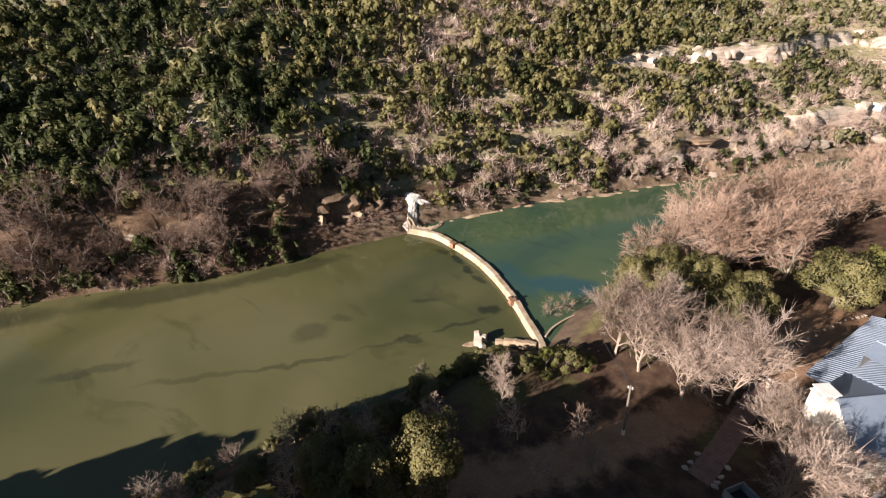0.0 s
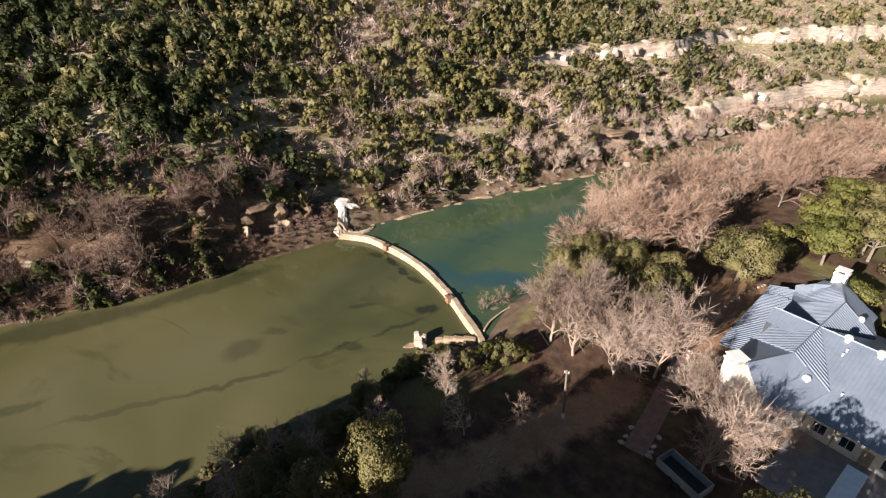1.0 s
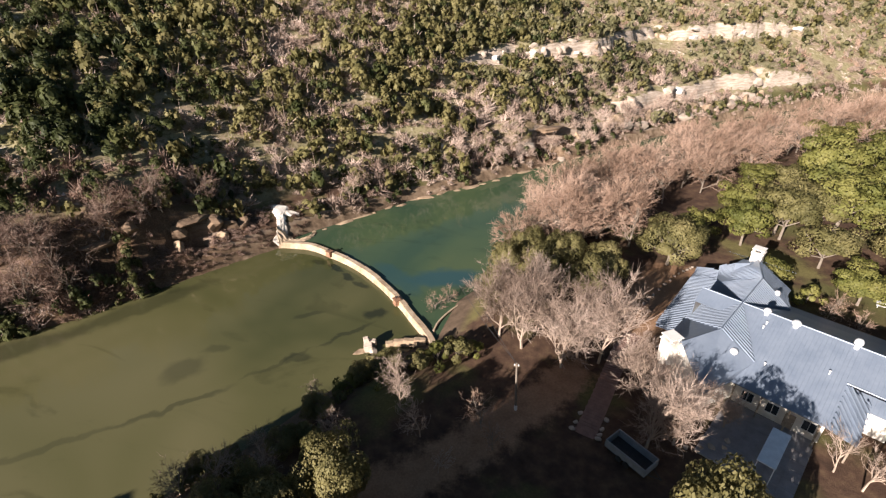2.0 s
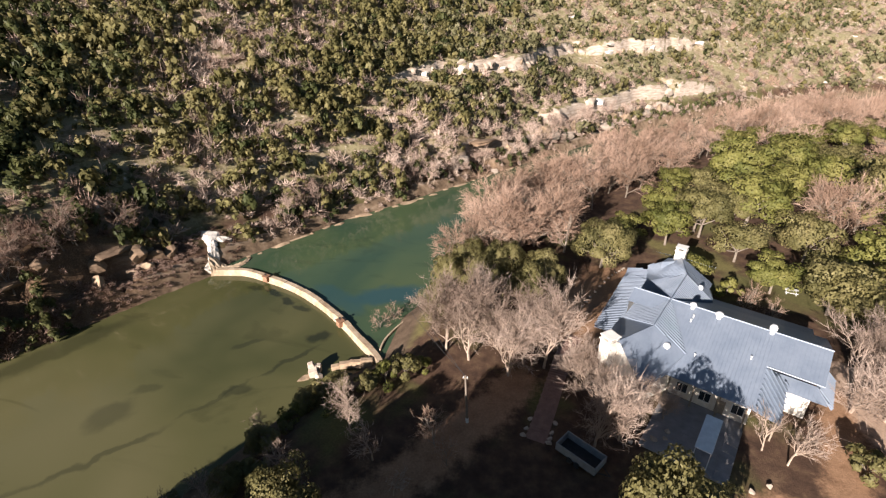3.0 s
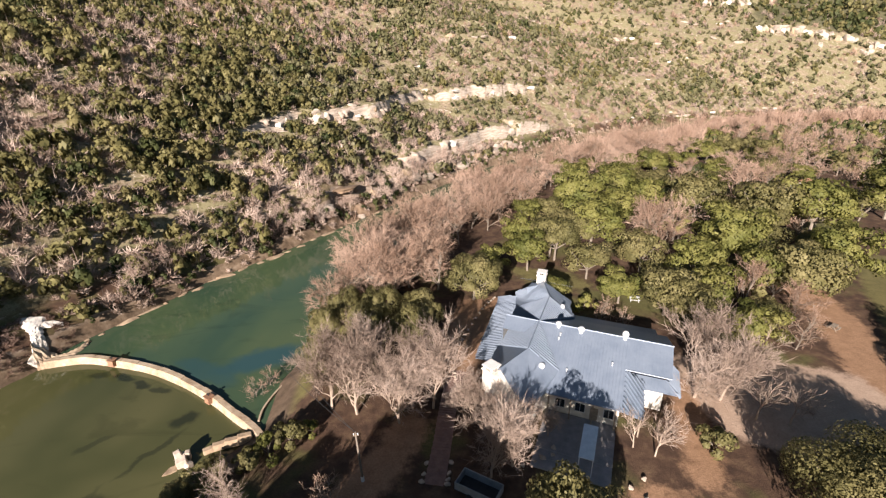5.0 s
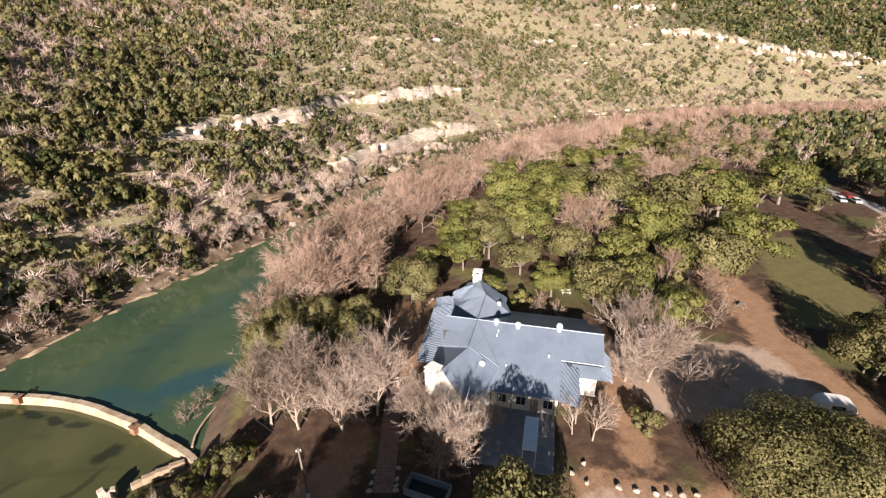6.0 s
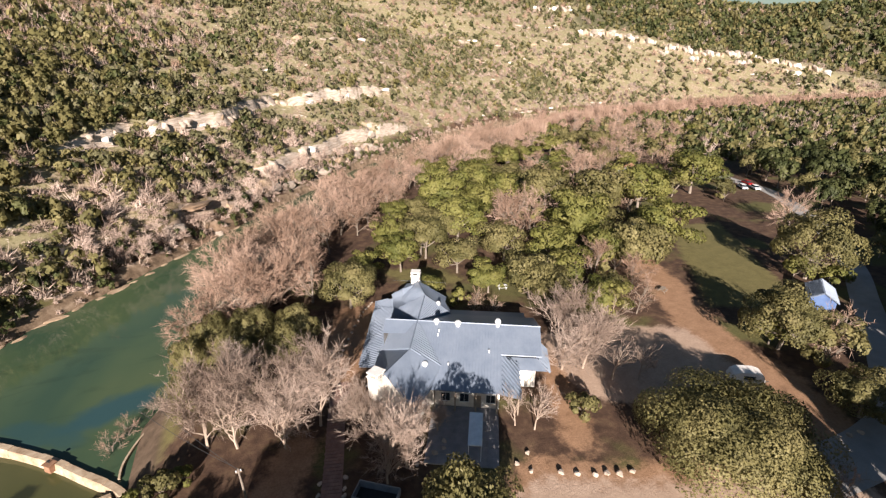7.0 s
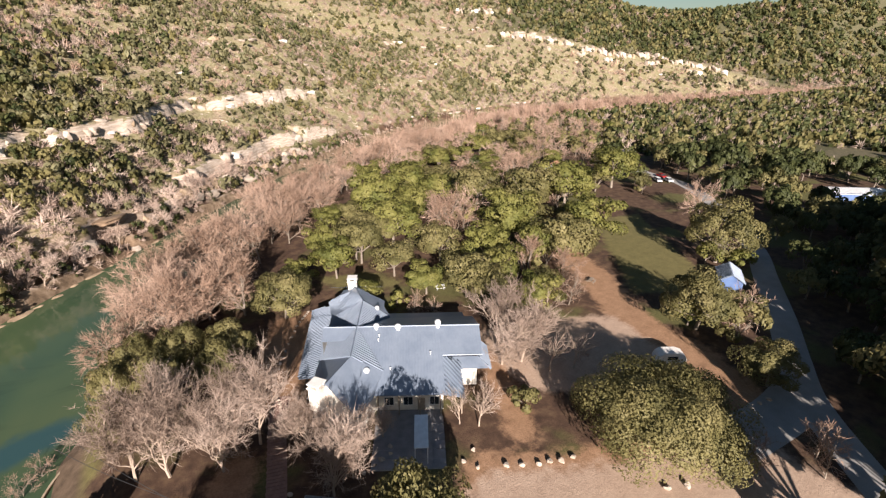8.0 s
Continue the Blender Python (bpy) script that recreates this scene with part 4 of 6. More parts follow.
plant(woods, [s for i, s in enumerate(spots) if i % 3], "woodland oaks", rt, 4.6)
# mostly the dark-leaved kind, which stands in for shade over this wood
plant([woods[1], woods[1], woods[0]], dark_wood, "woodland oaks", rt, 4.6, stretch=1.35)
plant(cypress, [(x, y, r * 0.9) for i, (x, y, r) in enumerate(spots) if i % 3 == 0], "bare trees on the flats", rt, 4.6)

# far woods on the flats, the river's bend and the hill to the right
n = 22000
fx, fy = rng.uniform(120, 1000, n), rng.uniform(-120, 420, n)
fd = -line_distance(fx, fy, NEAR_BANK)
dist, az = np.hypot(fx, fy), np.degrees(np.arctan2(fx, fy))
k = (fd > 4) & (dist > 250) & (dist < 950) & (az < 84) & (np.hypot((fx - 285) * 0.7, fy - 92) > 18)
fx, fy, fd, dist = fx[k], fy[k], fd[k], dist[k]
w = rng.uniform(2.4, 4.8, len(fx))
bend = smooth(-fd, -45, -15) > rng.uniform(size=len(fx))
spots = np.stack([fx, fy, height(fx, fy), w, w * np.where(bend, 1.35, 1.3)], 1)
pick = rng.randint(0, 3, len(fx))
scatter("far_woods", far_leaf, spots[~bend & (pick == 0)], JUNIPER, "dark green far woodland on flats and a hill", "woods", rng)
scatter("far_woods", far_leaf, spots[~bend & (pick == 1)], OAK, "olive far woodland on flats and a hill", "woods", rng)
scatter("far_bare_woods", far_twig, spots[bend], CYPRESS_TWIG, "bare tan trees along a river bend", "woods", rng)
scatter("far_bare_woods", far_twig, spots[~bend & (pick == 2)], TWIG, "bare grey far woodland", "woods", rng)
more = along(NEAR_BANK, 1, 30, 1300, rng, i0 + 3, i0 + 9)
mz = height(more[:, 0], more[:, 1])
w = rng.uniform(3.2, 5.2, len(more))
scatter("far_bare_woods", belt_twig, np.stack([more[:, 0], more[:, 1], mz, w, w * rng.uniform(1.5, 2.4, len(w))], 1), CYPRESS_TWIG, "bare tan trees along a river bend", "woods", rng)

# ---- built things ----
STONE_WHITE = mottled("white_limestone_wall", (0.50, 0.45, 0.38), (0.74, 0.70, 0.63), 0.9, 0.85, 5.0, 0.4)
PLASTER = mottled("white_plaster", (0.56, 0.53, 0.48), (0.74, 0.71, 0.66), 1.1, 0.8, 7.0, 0.2)
METAL_ROOF = mottled("galvanised_roof", (0.130, 0.162, 0.210), (0.198, 0.232, 0.280), 0.35, 0.45, 1.6, 0.05, 0.01, 0.15)
RUST = mottled("rusty_brown", (0.16, 0.075, 0.04), (0.30, 0.17, 0.10), 1.5, 0.8, 8.0, 0.3)
WOOD = mottled("weathered_wood", (0.16, 0.12, 0.085), (0.30, 0.245, 0.185), 2.5, 0.8, 14.0, 0.4)
BRICK = mottled("red_brown_brick", (0.15, 0.085, 0.065), (0.27, 0.165, 0.13), 1.3, 0.85, 9.0, 0.4)
ASPHALT = mottled("worn_pale_lane", (0.20, 0.19, 0.175), (0.33, 0.31, 0.285), 0.25, 0.9, 5.0, 0.3)
PAVING = mottled("grey_paving", (0.17, 0.16, 0.16), (0.29, 0.275, 0.27), 0.8, 0.8, 6.0, 0.3)
CONCRETE = mottled("pale_weir_stone", (0.20, 0.130, 0.070), (0.52, 0.42, 0.30), 0.6, 0.85, 2.5, 0.5, 0.06)
GLASS, gt, gb = material("dark_window_glass", 0.08)
gb.inputs["Base Color"].default_value = (0.02, 0.025, 0.03, 1)
GREY_PAINT = mottled("faded_grey_paint", (0.17, 0.18, 0.19), (0.30, 0.31, 0.32), 1.2, 0.5, 7.0, 0.1)
DARK = mottled("dark_rubber", (0.012, 0.012, 0.012), (0.03, 0.03, 0.03), 2.0, 0.7)
WHITE_METAL = mottled("white_painted_metal", (0.55, 0.55, 0.54), (0.72, 0.72, 0.71), 1.5, 0.4, 8.0, 0.05)


def join(pieces):
    """Verts and faces of several pieces as one."""
    v, f = [], []
    for pv, pf in pieces:
        n = len(v)
        v += [tuple(p) for p in pv]
        f += [tuple(i + n for i in q) for q in pf]
    return v, f


def box(lo, hi, taper=0.0):
    (x0, y0, z0), (x1, y1, z1) = lo, hi
    v = [(x0, y0, z0), (x1, y0, z0), (x1, y1, z0), (x0, y1, z0), (x0 + taper, y0 + taper, z1), (x1 - taper, y0 + taper, z1), (x1 - taper, y1 - taper, z1), (x0 + taper, y1 - taper, z1)]
    return v, [(3, 2, 1, 0), (4, 5, 6, 7), (0, 1, 5, 4), (1, 2, 6, 5), (2, 3, 7, 6), (3, 0, 4, 7)]


def lathe(profile, sides=12, at=(0, 0, 0)):
    """A turned shape from rows of radius, height."""
    v = [(at[0] + r * math.cos(2 * math.pi * k / sides), at[1] + r * math.sin(2 * math.pi * k / sides), at[2] + z) for r, z in profile for k in range(sides)]
    f = [(i * sides + k, i * sides + (k + 1) % sides, (i + 1) * sides + (k + 1) % sides, (i + 1) * sides + k) for i in range(len(profile) - 1) for k in range(sides)]
    f += [tuple(range(sides))[::-1], tuple((len(profile) - 1) * sides + k for k in range(sides))]
    return v, f


def solid(name, shape, mat, parent=None, label="", edge=0.0):
    """One mesh object of a shape, with its edges rounded off by edge metres."""
    ob = mesh_from(name, shape[0], shape[1], mat, parent)
    if edge:
        bm = bmesh.new()
        bm.from_mesh(ob.data)
        bmesh.ops.bevel(bm, geom=bm.edges[:], offset=edge, segments=1, affect="EDGES")
        bm.to_mesh(ob.data)
        bm.free()
    return tagged(ob, label)


def rod(a, b, r0, r1, sides=6):
    v, f = tubes([(np.array(a, float), np.array(b, float), r0, r1)], sides)
    return [tuple(p) for p in v], [tuple(int(i) for i in q) for q in f] + [tuple(range(sides))[::-1], tuple(range(sides, 2 * sides))]


def strip(name, line, half, mat, lift=0.05, every=1.0, kind="structure", label="", category=""):
    """A way laid over the ground along a line."""
    p = smooth_line(line, 10)
    d = np.gradient(p, axis=0)
    d /= np.linalg.norm(d, axis=1, keepdims=True)
    m = np.stack([-d[:, 1], d[:, 0]], 1)
    cols = np.linspace(-1, 1, 5)
    q = p[:, None, :] + m[:, None, :] * (cols * half)[None, :, None]
    z = height(q[..., 0], q[..., 1]) + lift
    n = len(p)
    ids = np.arange(n * 5).reshape(n, 5)
    f = np.stack([ids[:-1, :-1], ids[:-1, 1:], ids[1:, 1:], ids[1:, :-1]], -1).reshape(-1, 4)[:, ::-1]
    ob = quick_mesh(name, np.concatenate([q, z[..., None]], -1).reshape(-1, 3), f, mat, flat=False)
    return tagged(ob, label, category, kind=kind)


def clip_line(poly, a):
    """Where the line of constant first coordinate cuts a convex polygon."""
    hits = []
    for (a0, b0), (a1, b1) in zip(poly, poly[1:] + poly[:1]):
        if (a0 - a) * (a1 - a) < 0:
            hits.append(b0 + (b1 - b0) * (a - a0) / (a1 - a0))
    return (min(hits), max(hits)) if len(hits) > 1 else None


def roof_plane(parent, pts, spacing=0.42, thick=0.14, mat=None, label="", rib_height=0.085):
    """A slab of metal roofing with raised seams that run down the slope."""
    P = [Vector(p) for p in pts]
    n = Vector((0, 0, 0))
    for p, q in zip(P, P[1:] + P[:1]):
        n += p.cross(q)
    n.normalize()
    if n.z < 0:
        P, n = P[::-1], -n
    fall = Vector((0, 0, -1)) - n * n.dot(Vector((0, 0, -1)))
    fall.normalize()
    across = n.cross(fall)
    k = len(P)
    v = [tuple(p) for p in P] + [tuple(p - n * thick) for p in P]
    f = [tuple(range(k)), tuple(range(2 * k - 1, k - 1, -1))] + [(i, i + k, (i + 1) % k + k, (i + 1) % k) for i in range(k)]
    slab, shapes = (v, f), []
    flat = [((p - P[0]).dot(across), (p - P[0]).dot(fall)) for p in P]
    a = math.floor(min(q[0] for q in flat) / spacing) * spacing + spacing * 0.5
    while rib_height and a < max(q[0] for q in flat):
        cut = clip_line(flat, a)
        if cut and cut[1] - cut[0] > 0.15:
            rib = []
            for b in cut:
                for s, h in ((-0.05, -0.01), (-0.03, rib_height), (0.03, rib_height), (0.05, -0.01)):
                    rib.append(tuple(P[0] + across * (a + s) + fall * b + n * h))
            shapes.append((rib, [(0, 1, 5, 4), (1, 2, 6, 5), (2, 3, 7, 6), (0, 3, 2, 1), (4, 5, 6, 7)]))
        a += spacing
    ob = solid("roof", slab, mat or METAL_ROOF, parent, label)
    if shapes:
        tagged(solid("raised_seam", join(shapes), mat or METAL_ROOF, ob), kind="stuff")
    return ob


# ---- the house: a main wing, a cross wing and an angled front gable ----
house = new("house")
house.matrix_world = pose(22.89, 60.06, 0, 0, 0, -29.4)
tagged(house, "white limestone house with a grey standing-seam metal roof", "house")


def wall_of(outline, z0, z1, thick=0.35):
    v = [(x, y, z0) for x, y in outline] + [(x, y, z1) for x, y in outline]
    k = len(outline)
    return v, [(i, (i + 1) % k, (i + 1) % k + k, i + k) for i in range(k)] + [tuple(range(k, 2 * k))]


solid("wall", wall_of([(-5.0, -4.0), (-4.6, -11.3), (0.9, -13.7), (2.7, -9.9), (3.2, -8.8), (12.4, -9.0), (12.6, -3.8), (17.6, -3.8), (17.6, 8.6), (3.0, 8.6), (2.2, 15.2), (-4.6, 16.6)], -0.3, 3.45), STONE_WHITE, house, "white limestone wall")
# gable end of the angled wing, facing the lawn
solid("gable_wall", ([(-4.75, -11.38, -0.2), (0.95, -13.87, -0.2), (0.95, -13.87, 3.6), (-2.25, -12.47, 7.35), (-4.75, -11.38, 4.6), (-4.62, -11.08, -0.2), (1.08, -13.57, -0.2), (1.08, -13.57, 3.6), (-2.12, -12.17, 7.35), (-4.62, -11.08, 4.6)], [(0, 1, 2, 3, 4), (9, 8, 7, 6, 5), (0, 5, 6, 1), (1, 6, 7, 2), (2, 7, 8, 3), (3, 8, 9, 4), (4, 9, 5, 0)]), STONE_WHITE, house, "sunlit white gable wall")
R = 8.0
A1, A2 = (0, -7.6, 8.0), (-2.4, -12.9, 7.75)
planes = [
    # main wing, front and back
    [(0, 0, R), (12.6, 0, R), (12.6, -10.3, 3.55), (3.0, -10.2, 3.6), (4.2, -6.9, 5.05)],
    [(12.6, 0, R), (18.2, 0, R), (18.2, -4.6, 6.02), (12.6, -4.6, 6.02)],
    [(0, 0, R), (1.8, 8.8, 4.4), (18.2, 8.8, 4.4), (18.2, 0, R)],
    [(3.2, 8.7, 4.3), (2.9, 12.6, 3.1), (16.8, 12.6, 3.1), (16.8, 8.7, 4.3)],
    # cross wing: its east and west slopes
    [(0, 0, R), (4.2, -6.9, 5.05), A1],
    [(0, 8.8, 7.75), (0, 0, R), (4.3, 8.8, 4.55)],
    [(0, 0, R), A1, (-5.2, -3.2, 4.55), (-5.2, 0, 4.5)],
    [(0, 0, R), (-5.2, 0, 4.5), (-5.6, 9.5, 4.3), (0, 8.8, 7.75)],
    # angled front wing
    [A1, (4.2, -6.9, 5.05), (3.1, -10.1, 3.75), (1.45, -14.4, 3.6), A2],
    [A1, A2, (-5.4, -11.4, 4.4), (-5.2, -3.2, 4.55)],
    # small west gable
    [(-4.9, 0.05, 8.03), (0.2, 0.05, 8.03), (-1.6, -2.1, 7.0), (-4.9, -2.1, 7.0)],
    [(-4.9, 0.05, 8.03), (-4.9, 3.2, 6.3), (-2.2, 3.2, 6.3), (0.2, 0.05, 8.03)],
    # west porch
    [(-5.1, -6.6, 4.1), (-5.1, 10.0, 4.15), (-9.6, 12.6, 2.95), (-8.0, -5.2, 2.95)],
    [(-5.1, 10.0, 4.15), (-5.6, 14.4, 4.1), (-10.0, 14.8, 2.9), (-9.6, 12.6, 2.95)],
    # back wing round the chimney
    [(0, 8.8, 7.75), (-2.3, 15.3, 7.2), (-7.2, 16.4, 3.6), (-5.6, 9.5, 4.3)],
    [(0, 8.8, 7.75), (4.3, 8.8, 4.55), (3.0, 12.8, 4.4), (2.9, 16.6, 3.5), (-2.3, 15.3, 7.2)],
    [(-2.3, 15.3, 7.2), (2.9, 16.6, 3.5), (-1.0, 20.6, 3.4), (-5.2, 20.4, 3.5), (-7.2, 16.4, 3.6)],
    # east end: lean-to over the side door and the hipped end of the front slope
    [(12.55, -4.7, 5.95), (12.55, -10.3, 3.55), (15.3, -10.3, 2.95), (15.0, -5.0, 4.55)],
    [(12.7, -3.7, 5.0), (17.6, -3.7, 5.0), (19.0, -5.4, 4.1), (14.8, -5.4, 4.1)],
    [(17.7, 1.4, 5.2), (17.7, -3.8, 5.0), (19.6, -4.6, 3.3), (19.6, 1.4, 3.3)],
]
TALL_SEAMS = (4, 5, 6, 7, 12, 13, 14, 17, 19)
for i, pl in enumerate(planes):
    roof_plane(house, pl, 0.5 if i in TALL_SEAMS else 0.42, rib_height=0.17 if i in TALL_SEAMS else 0 if i in (8, 9) else 0.015)
for a, b, w in [((-4.9, 0.05, 8.08), (18.25, 0, 8.03), 0.09), ((12.5, -4.72, 5.98), (18.2, -4.72, 5.96), 0.09), ((0, 0, 8.06), (0, -7.6, 8.06), 0.1), ((0, 0, 8.06), (0, 8.8, 7.82), 0.1), (A1, A2, 0.1), ((1.5, -14.46, 3.58), (3.15, -10.1, 3.72), 0.14), ((0, 8.8, 7.8), (-2.3, 15.3, 7.25), 0.1)]:
    solid("ridge_cap", rod(a, b, w, w, 6), METAL_ROOF, house, "pale ridge flashing")
# west gable's front and the cross wing's upper wall
solid("dormer_wall", ([(-4.8, -2.0, 4.5), (-4.8, 3.1, 4.5), (-4.8, 3.1, 6.25), (-4.8, 0.05, 7.95), (-4.8, -2.0, 6.95)], [(0, 1, 2, 3, 4)]), PLASTER, house)
solid("dormer", join([([(-4.6, 13.4, 5.2), (-2.9, 13.9, 6.7), (-2.6, 15.1, 6.6), (-4.3, 15.9, 5.0), (-4.6, 13.4, 6.4), (-2.9, 13.9, 6.9), (-2.6, 15.1, 6.9), (-4.3, 15.9, 6.2)], [(4, 5, 6, 7), (0, 1, 5, 4), (1, 2, 6, 5), (2, 3, 7, 6), (3, 0, 4, 7)])]), METAL_ROOF, house)


def chimney(x, y, z0, z1, w, turn):
    c = new("chimney")
    c.parent = house
    c.matrix_basis = pose(x, y, 0, 0, 0, turn)
    h = w / 2
    solid("shaft", box((-h, -h, z0), (h, h, z1 - 0.75)), STONE_WHITE, c, edge=0.03)
    solid("band", box((-h - 0.12, -h - 0.12, z1 - 0.75), (h + 0.12, h + 0.12, z1 - 0.55)), STONE_WHITE, c, edge=0.03)
    for sx in (-1, 1):
        for sy in (-1, 1):
            solid("pier", box((sx * h * 0.75 - 0.13, sy * h * 0.75 - 0.13, z1 - 0.55), (sx * h * 0.75 + 0.13, sy * h * 0.75 + 0.13, z1 - 0.12)), STONE_WHITE, c)
    solid("flue", box((-h * 0.5, -h * 0.5, z1 - 0.56), (h * 0.5, h * 0.5, z1 - 0.4)), DARK, c, "black flue opening")
    solid("cap", box((-h - 0.1, -h - 0.1, z1 - 0.12), (h + 0.1, h + 0.1, z1)), PLASTER, c, edge=0.03)


chimney(-2.6, 15.9, 4.0, 8.8, 1.5, 0)
chimney(-3.6, -12.6, 4.0, 7.9, 1.6, -25)
for x, y, z, r, h in [(6.1, -0.45, 7.7, 0.42, 0.95), (12.0, -0.2, 7.8, 0.38, 1.35), (2.9, -0.3, 7.8, 0.36, 0.95), (2.1, -8.2, 5.6, 0.36, 1.0), (2.2, 8.9, 5.4, 0.32, 1.3)]:
    vent = solid("roof_vent", lathe([(r * 0.7, 0), (r * 0.7, h * 0.5), (r * 1.15, h * 0.5), (r * 1.2, h * 0.72), (r * 0.8, h * 0.95), (r * 0.2, h)], 12, (x, y, z)), WHITE_METAL, house, "white round roof vent")
for x, y, z in [(5.2, -6.7, 5.0), (10.8, -4.5, 6.0), (3.4, -1.6, 7.2), (3.3, -2.3, 6.9)]:
    solid("vent_pipe", lathe([(0.07, 0), (0.07, 0.45), (0.13, 0.47), (0.1, 0.55)], 8, (x, y, z)), WHITE_METAL, house)
# windows and doors under the eaves
for x, y, turn, w, h, z in [(5.0, -8.95, 0, 1.2, 1.3, 1.0), (7.6, -8.97, 0, 1.2, 1.3, 1.0), (11.2, -9.0, 0, 1.2, 1.3, 1.0), (-3.2, -12.1, -23.6, 0.9, 1.2, 1.2), (-0.6, -13.2, -23.6, 0.9, 1.2, 1.2), (17.65, -1.5, 90, 1.1, 1.2, 1.0), (17.65, 4.0, 90, 1.1, 1.2, 1.0), (6.0, 8.65, 180, 1.2, 1.2, 1.0), (11.0, 8.65, 180, 1.2, 1.2, 1.0)]:
    win = new("window")
    win.parent = house
    win.matrix_basis = pose(x, y, z, 0, 0, turn)
    solid("frame", join([box((-w / 2 - 0.08, -0.06, -0.08), (-w / 2, 0.05, h + 0.08)), box((w / 2, -0.06, -0.08), (w / 2 + 0.08, 0.05, h + 0.08)), box((-w / 2, -0.06, h), (w / 2, 0.05, h + 0.08)), box((-w / 2, -0.06, -0.08), (w / 2, 0.05, 0)), box((-0.025, -0.05, 0), (0.025, 0.03, h))]), WHITE_METAL, win)
    solid("pane", box((-w / 2, -0.02, 0), (w / 2, 0.01, h)), GLASS, win)
door = new("door")
door.parent = house
door.matrix_basis = pose(9.4, -8.97, 0, 0, 0, 0)
solid("door_leaf", box((-0.5, -0.07, 0.02), (0.5, -0.01, 2.08)), WOOD, door, edge=0.01)
solid("door_handle", rod((0.38, -0.12, 1.0), (0.38, -0.12, 1.15), 0.02, 0.02), WHITE_METAL, door)
for x in (3.6, 6.4, 9.2, 12.0, 14.9):
    solid("porch_post", box((x - 0.09, -10.05, 0.0), (x + 0.09, -9.87, 3.5 if x < 12.5 else 2.95)), WOOD, house)

# ---- patio ----
patio = tagged(new("patio"), "shaded grey flagstone patio in front of the house", "patio", kind="structure")
patio.matrix_world = pose(22.89, 60.06, 0, 0, 0, -29.4)
solid("slab", box((3.3, -19.4, -0.3), (12.2, -9.05, 0.12)), PAVING, patio)
flag = mesh_from("flagstone", *box((-0.72, -0.72, 0), (0.72, 0.72, 0.05), 0.015), PAVING, patio)
flag.matrix_basis = pose(4.1, -18.6, 0.1)
for i in range(6):
    for j in range(6):
        if i + j:
            o = flag.copy()
            scene.collection.objects.link(o)
            o.matrix_basis = pose(4.1 + i * 1.5, -18.6 + j * 1.5, 0.1 + 0.008 * ((i * 7 + j * 3) % 3))
cover = tagged(new("patio_cover"), "flat pale metal patio cover on thin posts", "canopy")
cover.matrix_world = pose(22.89, 60.06, 0.12, 0, 0, -29.4)
solid("roof", box((8.5, -18.7, 2.45), (10.2, -13.0, 2.56)), WHITE_METAL, cover, edge=0.02)
for x in (8.6, 10.1):
    for y in (-18.6, -13.1):
        solid("post", rod((x, y, 0.0), (x, y, 2.46), 0.05, 0.05), WHITE_METAL, cover)

# ---- weir, its gates and its abutments ----
def ribbon(line, half, z0, z1, lean=0.0):
    p = np.array(line)
    d = np.gradient(p, axis=0)
    d /= np.linalg.norm(d, axis=1, keepdims=True)
    m = np.stack([-d[:, 1], d[:, 0]], 1)
    v, f = [], []
    for q, k in zip(p, m):
        a, b, c = q - k * (half + lean), q - k * half, q + k * half
        v += [(*a, z0), (*b, z1), (*c, z1), (*c, z0)]
    for i in range(len(p) - 1):
        k = 4 * i
        f += [(k + j, k + 4 + j, k + 4 + (j + 1) % 4, k + (j + 1) % 4)[::-1] for j in range(4)]
    return v, f + [(0, 1, 2, 3), tuple(len(v) - 4 + j for j in (3, 2, 1, 0))]


weir = tagged(new("weir"), "curved sunlit pale stone weir across the river", "weir")
fine_line = smooth_line(WEIR, 6)
for i in range(0, len(fine_line) - 1, 4):
    seg = fine_line[i:i + 5]
    if len(seg) > 1:
        solid("weir_block", ribbon(seg, 0.44, -7.0, -3.98 + 0.07 * math.sin(i * 2.3), 0.55), CONCRETE, weir)


def rock(seed, rough=0.35, mat=None, name="boulder", flat=0.7):
    """An angular boulder of about 1 m."""
    r = np.random.RandomState(seed)
    bm = bmesh.new()
    bmesh.ops.create_icosphere(bm, subdivisions=2, radius=0.5)
    for k in range(10):
        n = Vector(r.normal(size=3)).normalized()
        cut = r.uniform(0.2, 0.38)
        for q in bm.verts:
            over = q.co.dot(n) - cut
            if over > 0:
                q.co -= n * over * 0.9
    for q in bm.verts:
        q.co += Vector(r.normal(size=3)) * 0.02
        q.co.z *= flat
    me = bpy.data.meshes.new(name)
    bm.to_mesh(me)
    bm.free()
    me.materials.append(mat or ROCK)
    return new(name, me)


def gate(x, y, turn):
    g = tagged(new("sluice_gate"), "rusty brown sluice gate box on the weir", "gate")
    g.matrix_world = pose(x, y, -3.9, 0, 0, turn)
    solid("gate_box", box((-0.55, -0.5, -0.9), (0.55, 0.5, 0.2), 0.06), RUST, g)
    solid("lid", box((-0.65, -0.6, 0.2), (0.65, 0.6, 0.28)), RUST, g)
    solid("wheel", lathe([(0.05, 0.28), (0.05, 0.6), (0.25, 0.62), (0.25, 0.66)], 10), DARK, g)


gate(-45.6, 76.7, -18)
gate(-26.6, 64.6, -42)
r8 = np.random.RandomState(8)
# white stone chute at the weir's far end, dark crags beside it
WHITE_ROCK = mottled("bleached_limestone", (0.46, 0.40, 0.32), (0.82, 0.78, 0.71), 0.6, 0.9, 2.6, 0.6, 0.1)


